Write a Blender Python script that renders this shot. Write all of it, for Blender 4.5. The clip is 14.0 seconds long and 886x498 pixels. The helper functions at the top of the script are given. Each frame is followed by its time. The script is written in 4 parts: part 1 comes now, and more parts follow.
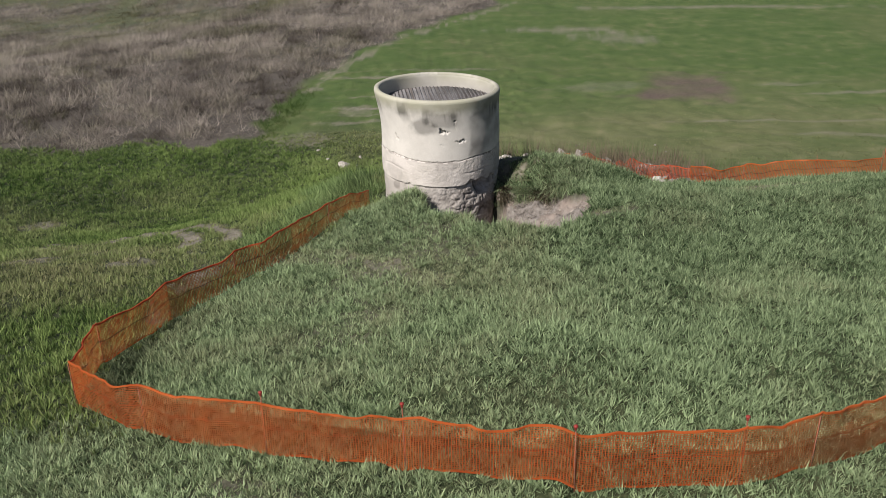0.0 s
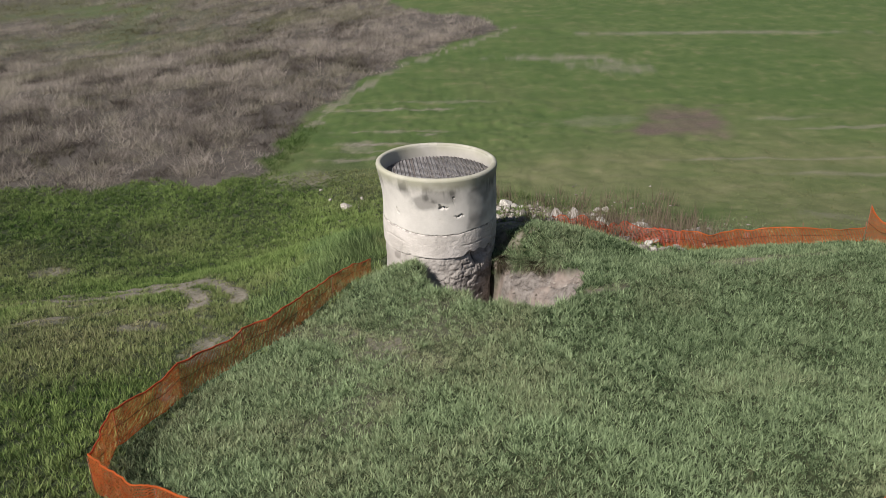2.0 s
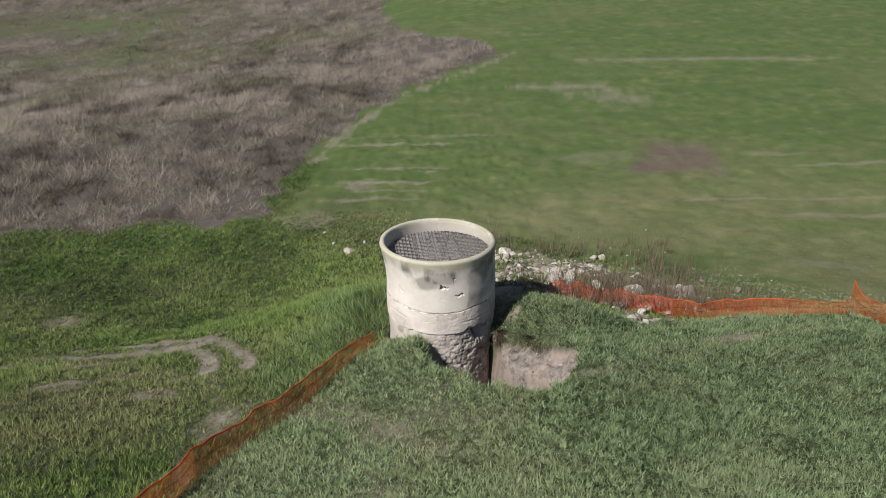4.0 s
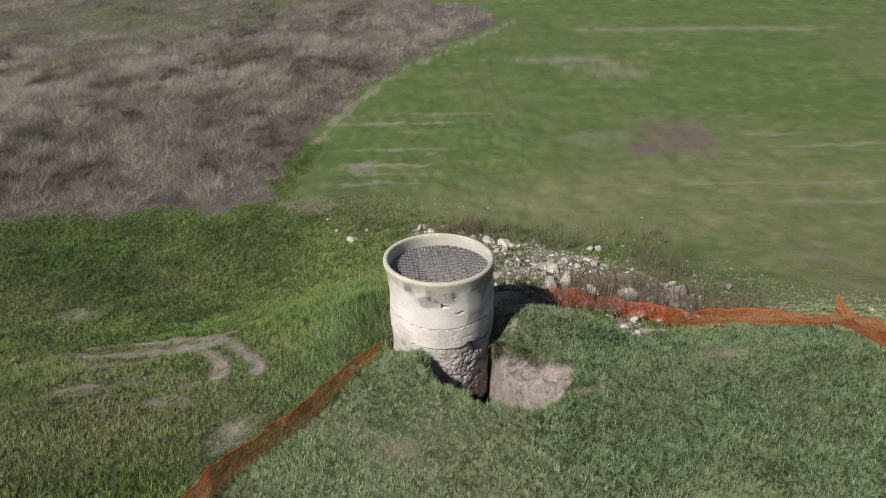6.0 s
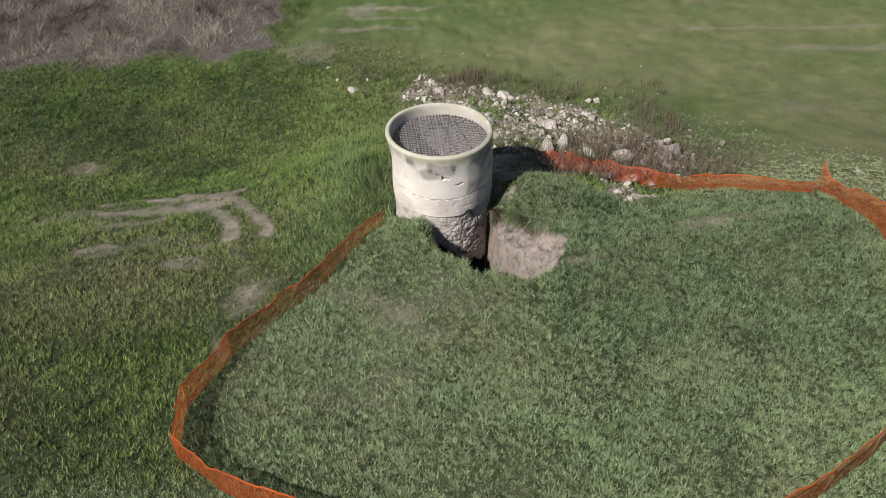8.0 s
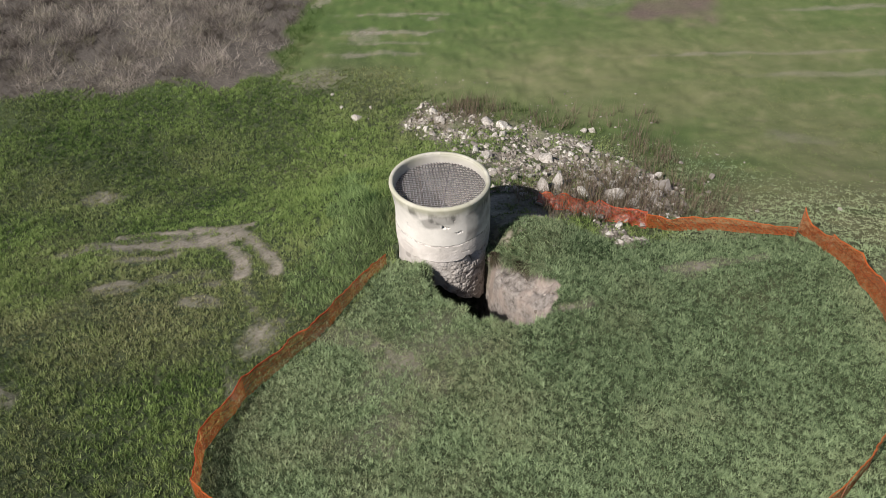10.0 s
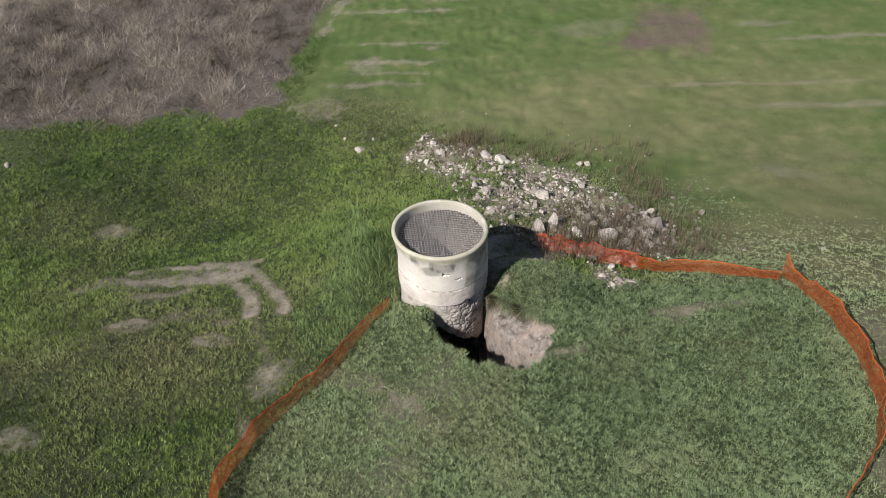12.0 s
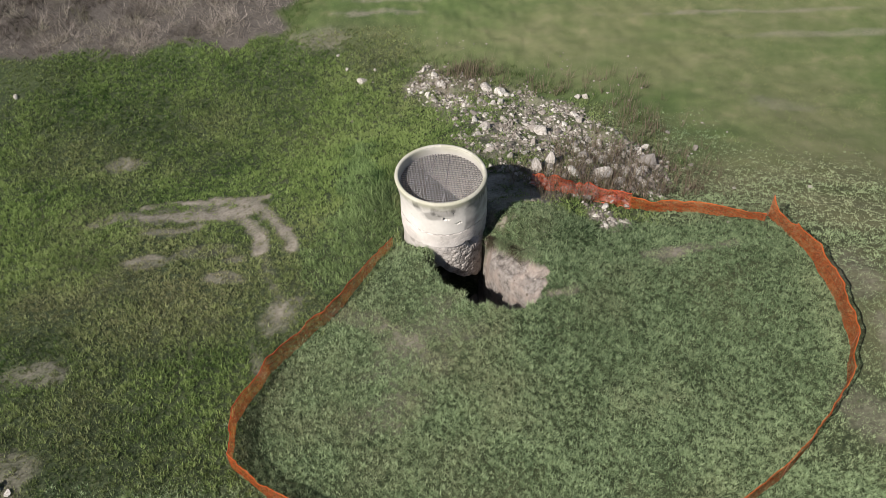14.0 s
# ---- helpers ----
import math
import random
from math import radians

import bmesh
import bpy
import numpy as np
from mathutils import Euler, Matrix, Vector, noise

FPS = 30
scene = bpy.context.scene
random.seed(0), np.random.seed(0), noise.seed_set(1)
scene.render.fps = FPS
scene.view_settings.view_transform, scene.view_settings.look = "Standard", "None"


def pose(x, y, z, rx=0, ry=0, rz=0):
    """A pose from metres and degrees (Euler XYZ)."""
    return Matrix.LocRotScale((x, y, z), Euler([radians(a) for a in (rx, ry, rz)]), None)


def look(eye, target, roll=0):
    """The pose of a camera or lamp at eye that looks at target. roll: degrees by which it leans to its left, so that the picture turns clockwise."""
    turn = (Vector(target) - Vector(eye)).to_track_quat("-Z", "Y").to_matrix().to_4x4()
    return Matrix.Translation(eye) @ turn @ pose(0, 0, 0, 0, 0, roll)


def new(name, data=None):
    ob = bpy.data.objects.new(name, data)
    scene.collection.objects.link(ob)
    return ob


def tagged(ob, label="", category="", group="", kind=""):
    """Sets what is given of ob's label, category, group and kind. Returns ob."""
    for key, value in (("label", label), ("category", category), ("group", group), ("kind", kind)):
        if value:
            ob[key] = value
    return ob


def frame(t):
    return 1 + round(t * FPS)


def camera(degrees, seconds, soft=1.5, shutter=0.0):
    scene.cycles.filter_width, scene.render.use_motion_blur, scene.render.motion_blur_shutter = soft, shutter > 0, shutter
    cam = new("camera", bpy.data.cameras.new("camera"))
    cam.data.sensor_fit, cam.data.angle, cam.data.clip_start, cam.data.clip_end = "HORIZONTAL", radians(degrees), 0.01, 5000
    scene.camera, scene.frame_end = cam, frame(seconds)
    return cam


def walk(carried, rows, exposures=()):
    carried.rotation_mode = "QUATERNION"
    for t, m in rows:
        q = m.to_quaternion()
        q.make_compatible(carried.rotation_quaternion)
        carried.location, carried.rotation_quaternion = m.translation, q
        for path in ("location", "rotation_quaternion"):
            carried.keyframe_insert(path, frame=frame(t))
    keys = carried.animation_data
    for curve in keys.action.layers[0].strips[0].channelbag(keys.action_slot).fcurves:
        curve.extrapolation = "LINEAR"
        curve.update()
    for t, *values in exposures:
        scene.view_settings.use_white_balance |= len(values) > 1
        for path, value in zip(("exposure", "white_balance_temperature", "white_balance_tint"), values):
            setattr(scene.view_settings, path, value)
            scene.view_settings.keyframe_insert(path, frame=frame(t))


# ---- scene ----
import itertools

cam = camera(50.5, 14.0, 0.6)
METRES, EYE, TILT, LEAN, TURN = 17.0, 11.0, -26.6, 0.0, 0.0
ROWS = [
    (0.0, 0.0, 0.0, 0.0, 0.0, 0.0, -0.0),
    (0.5, 0.0004, -0.0066, 0.0132, 0.01, -0.03, -0.01),
    (1.0, 0.0011, -0.0226, 0.0436, 0.01, -0.03, -0.01),
    (1.5, 0.0023, -0.0411, 0.0788, 0.03, -0.04, -0.01),
    (2.0, 0.0025, -0.0599, 0.1161, 0.04, -0.05, -0.02),
    (2.5, 0.0017, -0.0773, 0.15, 0.04, -0.06, -0.03),
    (3.0, 0.0013, -0.097, 0.1872, 0.06, -0.1, -0.01),
    (3.5, 0.0014, -0.1141, 0.2219, 0.06, -0.14, -0.0),
    (3.7, 0.0014, -0.1206, 0.2357, 0.06, -0.16, 0.0),
    (5.8, 0.0002, -0.1887, 0.3813, 0.06, -3.5, 0.07),
    (6.0, 0.0001, -0.1952, 0.3943, 0.06, -3.82, 0.08),
    (6.5, -0.001, -0.2091, 0.4207, 0.06, -4.0, 0.08),
    (7.0, -0.0011, -0.2238, 0.4471, 0.05, -9.31, 0.14),
    (7.5, -0.0008, -0.2364, 0.474, 0.04, -13.17, 0.15),
    (7.7, -0.0007, -0.2424, 0.486, 0.04, -14.5, 0.16),
    (9.8, 0.0015, -0.314, 0.633, 0.1, -15.9, 0.25),
    (10.0, 0.0015, -0.3206, 0.6458, 0.1, -15.93, 0.25),
    (10.5, 0.0016, -0.3373, 0.6768, 0.1, -16.12, 0.26),
    (11.0, 0.003, -0.3543, 0.7112, 0.12, -16.19, 0.28),
    (11.5, 0.0037, -0.3696, 0.7412, 0.13, -16.2, 0.3),
    (12.0, 0.0047, -0.3857, 0.7736, 0.16, -16.22, 0.33),
    (12.5, 0.0033, -0.4036, 0.7979, 0.13, -17.8, 0.3),
    (13.0, 0.0042, -0.4201, 0.8331, 0.15, -21.08, 0.35),
    (13.5, 0.0042, -0.4356, 0.8671, 0.16, -22.11, 0.37),
    (14.0, 0.0049, -0.4475, 0.8923, 0.17, -22.27, 0.4),
]
walk(cam, [(t, pose(0, 0, EYE, TILT, LEAN, TURN) @ pose(METRES * x, METRES * y, METRES * z, 90 + pitch, roll, yaw)) for t, x, y, z, yaw, pitch, roll in ROWS],
     exposures=[(0.0, 0.08), (3.5, 0.13), (7.0, 0.18), (10.0, 0.31), (11.5, 0.33), (12.5, 0.29), (14.0, 0.40)])

# ---- daylight: clear sky and one sun, from the left behind the camera ----
SUN_TO = Vector((-0.707, -0.707, math.tan(radians(43.5)))).normalized()
world = bpy.data.worlds.new("sky")
scene.world = world
world.use_nodes = True
wn = world.node_tree
sky = wn.nodes.new("ShaderNodeTexSky")
sky.sky_type = "NISHITA"
sky.sun_disc = False
sky.sun_elevation = radians(43.0)
sky.sun_rotation = math.atan2(SUN_TO.x, SUN_TO.y) % (2 * math.pi)
back = wn.nodes["Background"]
back.inputs["Strength"].default_value = 0.06
wn.links.new(sky.outputs["Color"], back.inputs["Color"])
sun = new("sun", bpy.data.lights.new("sun", "SUN"))
sun.data.energy = 5.6
sun.data.angle = radians(0.5)
sun.data.color = (1.0, 0.955, 0.90)
sun.matrix_world = look((0, 0, 60), Vector((0, 0, 60)) - SUN_TO)

RNG = np.random.default_rng(7)


# ---- vectorised noise and masks ----
def vnoise(x, y, size, seed=0):
    """Smooth value noise, -1 to 1, with lumps of about that size."""
    x, y = np.asarray(x, float) / size + 37.2 * seed, np.asarray(y, float) / size - 11.7 * seed
    xi, yi = np.floor(x), np.floor(y)
    u, v = x - xi, y - yi
    u, v = u * u * (3 - 2 * u), v * v * (3 - 2 * v)

    def corner(a, b):
        s = np.sin(a * 127.1 + b * 311.7 + seed * 17.3) * 43758.5453
        return (s - np.floor(s)) * 2 - 1

    low = corner(xi, yi) * (1 - u) + corner(xi + 1, yi) * u
    high = corner(xi, yi + 1) * (1 - u) + corner(xi + 1, yi + 1) * u
    return low * (1 - v) + high * v


def fbm(x, y, size, seed=0, octaves=3):
    return sum(vnoise(x, y, size / 2 ** k, seed + k) * 0.55 ** k for k in range(octaves))


def step(a, b, v):
    t = np.clip((np.asarray(v, float) - a) / (b - a), 0, 1)
    return t * t * (3 - 2 * t)


def inside(poly, x, y):
    """Signed distance to the edge of a polygon, positive inside."""
    x, y = np.asarray(x, float), np.asarray(y, float)
    best = np.full(x.shape, 1e9)
    odd = np.zeros(x.shape, bool)
    for (ax, ay), (bx, by) in zip(poly, poly[1:] + poly[:1]):
        dx, dy = bx - ax, by - ay
        t = np.clip(((x - ax) * dx + (y - ay) * dy) / (dx * dx + dy * dy), 0, 1)
        best = np.minimum(best, np.hypot(x - ax - t * dx, y - ay - t * dy))
        if dy:
            odd ^= ((ay > y) != (by > y)) & (x < ax + (y - ay) / dy * dx)
    return np.where(odd, best, -best)


def near_line(line, x, y):
    x, y = np.asarray(x, float), np.asarray(y, float)
    best = np.full(x.shape, 1e9)
    for (ax, ay), (bx, by) in zip(line, line[1:]):
        dx, dy = bx - ax, by - ay
        t = np.clip(((x - ax) * dx + (y - ay) * dy) / (dx * dx + dy * dy), 0, 1)
        best = np.minimum(best, np.hypot(x - ax - t * dx, y - ay - t * dy))
    return best


def blob(x, y, cx, cy, rx, ry, turn=0.0):
    c, s = math.cos(radians(turn)), math.sin(radians(turn))
    u, v = (x - cx) * c + (y - cy) * s, -(x - cx) * s + (y - cy) * c
    return np.exp(-((u / rx) ** 2 + (v / ry) ** 2))


# ---- the lie of the land ----
WELL = (-0.12, 25.18)
PIT = [(-0.35, 23.6), (-0.32, 22.8), (0.1, 21.6), (1.1, 20.62), (1.85, 20.42), (2.7, 20.42), (3.4, 20.85), (3.72, 21.6), (3.7, 22.45), (3.3, 22.85), (2.95, 23.4), (2.6, 23.85), (2.2, 24.15), (1.8, 24.4), (1.3, 24.8)]
RUBBLE = [(-2.3, 40.6), (-1.1, 42.5), (1.3, 41.2), (3.1, 40.4), (6.5, 38.2), (8.6, 34.9), (10.1, 31.9), (8.9, 28.9), (5.1, 28.0), (3.4, 28.4), (1.8, 30.0), (1.2, 33.0), (0.3, 36.3), (-2.0, 39.4)]
RUBBLE_SPILL = [(5.5, 27.4), (6.9, 27.2), (7.0, 25.6), (6.3, 24.7), (5.8, 25.6)]
REEDS = [(-150, 44.0), (-24.3, 45.2), (-19.7, 45.3), (-15.1, 45.6), (-12.1, 45.8), (-10.2, 46.6), (-9.8, 49.2), (-8.8, 54.5), (-7.0, 62.0), (-3.8, 70.0), (0.7, 76.0), (5.3, 82.0), (3.6, 86.0), (-4.0, 96.0), (-7.0, 112.0), (-9.0, 165.0), (-150, 165)]
SWELLS = (0.17, 0.52, 0.75, -0.48, 0.07, -1.29, -0.29, -0.68, 0.36, 0.15, 1.28, 0.22, -0.16, 0.16, -0.89, -0.26, -0.95, 0.25, 0.08, 0.51)
HUMPS = (-0.02, 0.04, -0.02, -0.57, 0.45, 0.08, -0.17, 0.25, 0.04, -0.1, 0.19, -0.16, -0.11, 0.35, 0.0, 0.2, -0.21, 0.32, -0.57, -0.01, 0.19, -0.17, 0.14, 0.34, -0.45)


def land(x, y):
    """Height of the ground without the pit: a hill's shoulder that falls to a field and a valley."""
    x, y = np.clip(np.asarray(x, float), -90, 60), np.clip(np.asarray(y, float), -60, 150)
    drop = 7.338 + 0.0358 * x - 0.2352 * y - 0.0043 * x * x
    z = -4.766 - 0.017 * y + 0.0051 * x + (6.565 + 0.09 * x) / (1 + np.exp(-drop))
    z = z - 8.488 / (1 + np.exp(-(y - 100 - 0.6 * x) / 12)) / (1 + np.exp((x + 10) / 10))
    spots = [(cx, cy) for cx in (-16, -8, 0, 8, 16) for cy in (12, 20, 28, 36)]
    for (cx, cy), a in zip(spots, SWELLS):
        z = z + a * np.exp(-((x - cx) ** 2 + (y - cy) ** 2) / 72.0)
    spots = [(cx, cy) for cx in (-5, -1, 3, 7, 11) for cy in (14, 18, 22, 26, 30)]
    for (cx, cy), a in zip(spots, HUMPS):
        z = z + a * np.exp(-((x - cx) ** 2 + (y - cy) ** 2) / 15.68)
    z = z + 0.14 * blob(x, y, -0.75, 23.1, 1.0, 0.8) + 0.25 * blob(x, y, 3.4, 25.0, 1.6, 1.0, -20) + 0.2 * blob(x, y, 3.7, 25.3, 2.2, 1.1, -8) - 0.3 * blob(x, y, 2.6, 27.6, 1.5, 1.0, 20) - 0.2 * blob(x, y, 6.4, 25.7, 1.1, 0.8)
    return z


def rubble_mask(x, y):
    n = 0.5 * fbm(x, y, 1.6, 21)
    return np.maximum(step(-0.7, 0.9, inside(RUBBLE, x, y) + 1.3 * n), step(-0.3, 0.3, inside(RUBBLE_SPILL, x, y) + n))


def reed_mask(x, y):
    n = 0.8 * fbm(x, y, 3.0, 31)
    return step(-0.4, 0.5, inside(REEDS, x, y) + n)


def glade_mask(x, y):
    """Green openings in the brush, on the valley's far side."""
    return np.clip(1.2 * blob(x, y, -48, 127, 15, 12) + 0.7 * blob(x, y, -38, 107, 16, 8) + 0.3 * blob(x, y, -24, 98, 10, 6, 20), 0, 1) * step(-0.7, 0.5, fbm(x, y, 3.0, 33) + 0.2)


def pit_mask(x, y):
    return step(-0.03, 0.09, inside(PIT, x, y) + 0.14 * fbm(x, y, 0.45, 3))


def height(x, y):
    x, y = np.asarray(x, float), np.asarray(y, float)
    z = land(x, y)
    close = step(60, 40, np.hypot(x - 2, y - 22))
    z = z + 0.07 * fbm(x, y, 1.6, 5) + close * 0.045 * vnoise(x, y, 0.38, 9) + step(60, 120, np.hypot(x, y - 40)) * 0.8 * fbm(x, y, 45, 12)
    r = rubble_mask(x, y)
    z = z + r * (0.12 + 0.22 * fbm(x, y, 1.4, 14))
    ridge = 1.73 + 0.27 * step(23.7, 22.9, y) + 1.0 * np.clip((22.95 - y) / 1.6, 0, 1) + 0.12 * vnoise(y, y * 0, 0.5, 18)
    floor_z = -3.4 + 3.65 * step(ridge - 0.4, ridge + 0.12, x) + 1.0 * np.clip((x - 1.65) / 2.3, 0, 1) + 0.13 * fbm(x, y, 0.8, 17, 4) + 0.12 * np.abs(vnoise(x * 1.6, y, 0.36, 19)) * step(20.9, 22.3, y) + 0.05 * fbm(x, y, 0.2, 20)
    brow = np.exp(-(np.clip(-inside(PIT, x, y), 0, 9) / 0.30) ** 2) * step(1.3, 0.3, x) * step(21.4, 22.4, y)
    rear = np.exp(-(np.clip(-inside(PIT, x, y), 0, 9) / 0.55) ** 2) * step(1.3, 1.6, x) * step(3.5, 2.7, x) * step(23.0, 23.7, y)
    z = z - 0.62 * rear - 0.55 * brow - 0.28 * blob(x, y, -2.1, 24.9, 0.7, 0.9)
    z = z + pit_mask(x, y) * np.minimum(floor_z - z, 0)
    return np.where(np.hypot(x - WELL[0], y - WELL[1]) < 1.57, np.minimum(z, -3.4), z)


# wheel tracks on the west slope: line, half-width, amount
TRACKS = [
    ([(-9.9, 30.8), (-9.0, 30.1), (-8.4, 29.2), (-7.6, 28.3), (-7.1, 27.5), (-6.7, 26.7), (-6.5, 25.9)], 0.30, 1.0),
    ([(-14.3, 30.8), (-13.0, 31.2), (-11.4, 31.0), (-10.2, 30.8), (-8.4, 30.4)], 0.24, 0.85),
    ([(-14.0, 29.8), (-12.0, 30.0), (-10.2, 29.9), (-9.0, 29.3)], 0.36, 0.8),
    ([(-12.1, 29.5), (-10.7, 29.4), (-9.3, 28.8), (-8.6, 28.0), (-8.1, 27.1), (-7.8, 26.1)], 0.32, 0.95),
    ([(-7.8, 26.1), (-7.4, 24.8), (-7.0, 23.7), (-6.6, 22.7), (-6.4, 21.8)], 0.26, 0.3),
    ([(-13.6, 28.5), (-12.2, 28.2), (-11.0, 28.5)], 0.26, 0.7),
    ([(-16.3, 29.6), (-15.5, 30.1), (-14.6, 30.1)], 0.34, 0.55),
]


# patches of bare earth: middle x, y, half-widths, turn in degrees, amount
WEST_SLOPE_PATCHES = [(-11.4, 29.9, 2.7, 1.0, 2, 0.45), (-6.1, 21.7, 0.65, 1.2, -28, 0.55), (-12.8, 25.9, 0.9, 0.5, 0, 0.65), (-9.2, 24.4, 0.8, 0.3, -10, 0.6), (-8.9, 25.6, 0.6, 0.4, 0, 0.5), (-16.3, 35.1, 1.0, 0.6, 0, 0.7), (-15.3, 19.2, 1.2, 0.6, 0, 0.55), (-14.8, 14.8, 1.0, 1.2, 0, 0.5), (-10.6, 26.4, 1.2, 0.5, 0, 0.35), (-6.9, 19.2, 0.3, 0.9, 15, 0.35)]
SHOULDER_PATCHES = [(-0.5, 19.7, 1.8, 0.9, 0, 0.28), (-3, 20.6, 1.4, 0.4, -30, 0.3), (-1.6, 18.5, 1.6, 1.1, 10, 0.32), (-2.0, 16.4, 1.5, 0.9, 20, 0.35), (0, 20.9, 0.8, 0.5, 0, 0.3), (2.6, 27.4, 2.3, 1.3, 15, 1.8), (1.9, 26.2, 0.7, 1.2, 0, 1.6), (4.3, 21, 0.9, 0.35, 10, 0.6), (-3, 10.6, 1.6, 0.6, -20, 0.4)]
EAST_PATCHES = [(9.4, 23.3, 2.2, 0.3, 10, 0.55), (8, 22.9, 0.8, 0.5, 0, 0.35), (15.2, 17, 0.9, 2.5, 0, 0.4), (14, 15.2, 1, 1.5, 30, 0.4), (15, 21.5, 0.8, 1.3, 0, 0.4), (8.5, 10.6, 1.6, 0.8, 30, 0.6), (17.5, 38, 1.2, 0.8, 0, 0.35)]
FIELD_STREAKS = [(-7.6, 46, 1.7, 1.1, 0, 0.45), (-4.6, 50.6, 0.9, 0.9, 0, 0.6), (-0.9, 52.9, 0.6, 0.3, 0, 0.7), (-2.6, 57.9, 3.9, 0.3, 2, 0.7), (-2.6, 53.5, 3.2, 0.22, 1, 0.7), (-3.2, 51.05, 2.7, 0.3, 0, 0.75), (-3.8, 48.5, 2.2, 0.3, 0, 0.7), (-3, 49.7, 2.6, 0.15, 0, 0.5), (0.5, 59.6, 4, 0.3, 0, 0.4)]
FAR_FIELD_PATCHES = [(25.5, 53.7, 4, 0.25, 3, 0.6), (22.5, 45.6, 5.5, 0.3, 4, 0.45), (18.5, 48, 7, 0.18, 2, 0.5), (21, 55.5, 1.4, 0.4, 0, 0.5), (8.5, 71, 4.5, 1, -5, 0.6), (12.6, 67.5, 3, 1.6, -30, 0.5), (9.5, 55, 3, 1, 10, 0.3), (24, 79, 13, 0.5, -2, 0.6)]


def patch_of(spot, n):
    """A patch with a ragged edge, from its soft spot and noise."""
    return step(0.25, 0.75, spot + 0.25 * n * np.clip(4 * spot, 0, 1))


def bare_mask(x, y):
    """Where earth shows and grass is thin, 0 to 1."""
    x, y = np.asarray(x, float), np.asarray(y, float)
    n = fbm(x, y, 1.3, 41, 4) + 0.7 * fbm(x, y, 0.35, 46, 3)
    b = 0.7 * step(0.5, 0.1, near_line([(-8.1, 54.5), (-6.3, 62.0), (-3.2, 69.5), (1.2, 75.2), (6.2, 82.0)], x, y) + 0.4 * n)
    for line, half, amount in TRACKS:
        b = b + amount * step(half * 1.55, half * 0.55, near_line(line, x, y) + 0.12 * n)
    for cx, cy, rx, ry, turn, amount in itertools.chain(WEST_SLOPE_PATCHES, SHOULDER_PATCHES, EAST_PATCHES, FIELD_STREAKS, FAR_FIELD_PATCHES):
        b = b + amount * patch_of(blob(x, y, cx, cy, rx * 1.15, ry * 1.15, turn), n)
    return np.clip(b, 0, 1) * (0.75 + 0.25 * fbm(x, y, 0.5, 43))


def plough_mask(x, y):
    return step(-0.7, 1.0, inside([(9.0, 53.0), (12.3, 52.2), (16.6, 52.2), (17.4, 57.6), (13.4, 57.6), (11.8, 54.2)], x, y) + 0.6 * fbm(x, y, 1.4, 51)) * (0.85 + 0.2 * fbm(x * 0.4, y, 0.9, 53))


FENCE = [(-2.1, 24.5), (-3.05, 22.8), (-3.85, 21.5), (-5.05, 20.15), (-6.3, 18.75), (-7.15, 16.65), (-7.0, 14.75), (-5.1, 13.05), (-2.8, 11.9), (-0.55, 11.05), (1.85, 10.3), (4.1, 10.2), (5.2, 10.5), (6.55, 11.15), (8.6, 12.3), (10.05, 13.35), (11.1, 14.35), (12.2, 15.65), (13.0, 16.75), (13.55, 18.2), (13.65, 20.2), (13.45, 22.2), (13.15, 23.75)]


def inside_fence(x, y):
    return step(-0.6, 0.6, inside(FENCE + [(12, 25.2), (9, 25.3), (6, 25.5), (3, 26.2)], x, y))


def far_share(x, y):
    """How far the meadow has given way to the lower field, 0 to 1."""
    return step(34, 42, y + 0.3 * x * step(0, 6, x) + 0.4 * np.clip(x - 8, 0, 9) - 9 * step(2, -6, x) + 2.5 * fbm(x, y, 5.0, 79))


def straw_mask(x, y):
    """Stretches of the field where the grass is thin and straw-coloured."""
    m = blob(x, y, 20, 41, 14, 7) + 0.9 * blob(x, y, 5, 46, 9, 3.5) + 1.0 * blob(x, y, 18, 29, 7, 6) + 0.8 * blob(x, y, 17, 20, 3, 7) + 0.5 * blob(x, y, 22, 52, 10, 4)
    return np.clip(m * (0.8 + 0.5 * fbm(x * 0.4, y, 2.5, 55)), 0, 1)


# ---- materials ----
def material(name, rough=0.8):
    m = bpy.data.materials.new(name)
    m.use_nodes = True
    nt = m.node_tree
    b = nt.nodes["Principled BSDF"]
    b.inputs["Roughness"].default_value = rough
    b.inputs["Specular IOR Level"].default_value = 0.25
    return m, nt, b


def node(nt, kind, **values):
    n = nt.nodes.new(kind)
    for k, v in values.items():
        n.inputs[k.replace("_", " ")].default_value = v
    return n


def noise_fac(nt, scale, detail=4.0, rough=0.55, coord=None):
    n = node(nt, "ShaderNodeTexNoise", Scale=scale, Detail=detail, Roughness=rough)
    if coord is None:
        coord = nt.nodes.new("ShaderNodeTexCoord").outputs["Object"]
    nt.links.new(coord, n.inputs["Vector"])
    return n.outputs["Fac"]


def ramp(nt, fac, stops):
    r = nt.nodes.new("ShaderNodeValToRGB")
    els = r.color_ramp.elements
    while len(els) < len(stops):
        els.new(0.5)
    for e, (p, c) in zip(els, stops):
        e.position = p
        e.color = (*c, 1) if len(c) == 3 else c
    nt.links.new(fac, r.inputs["Fac"])
    return r.outputs["Color"]


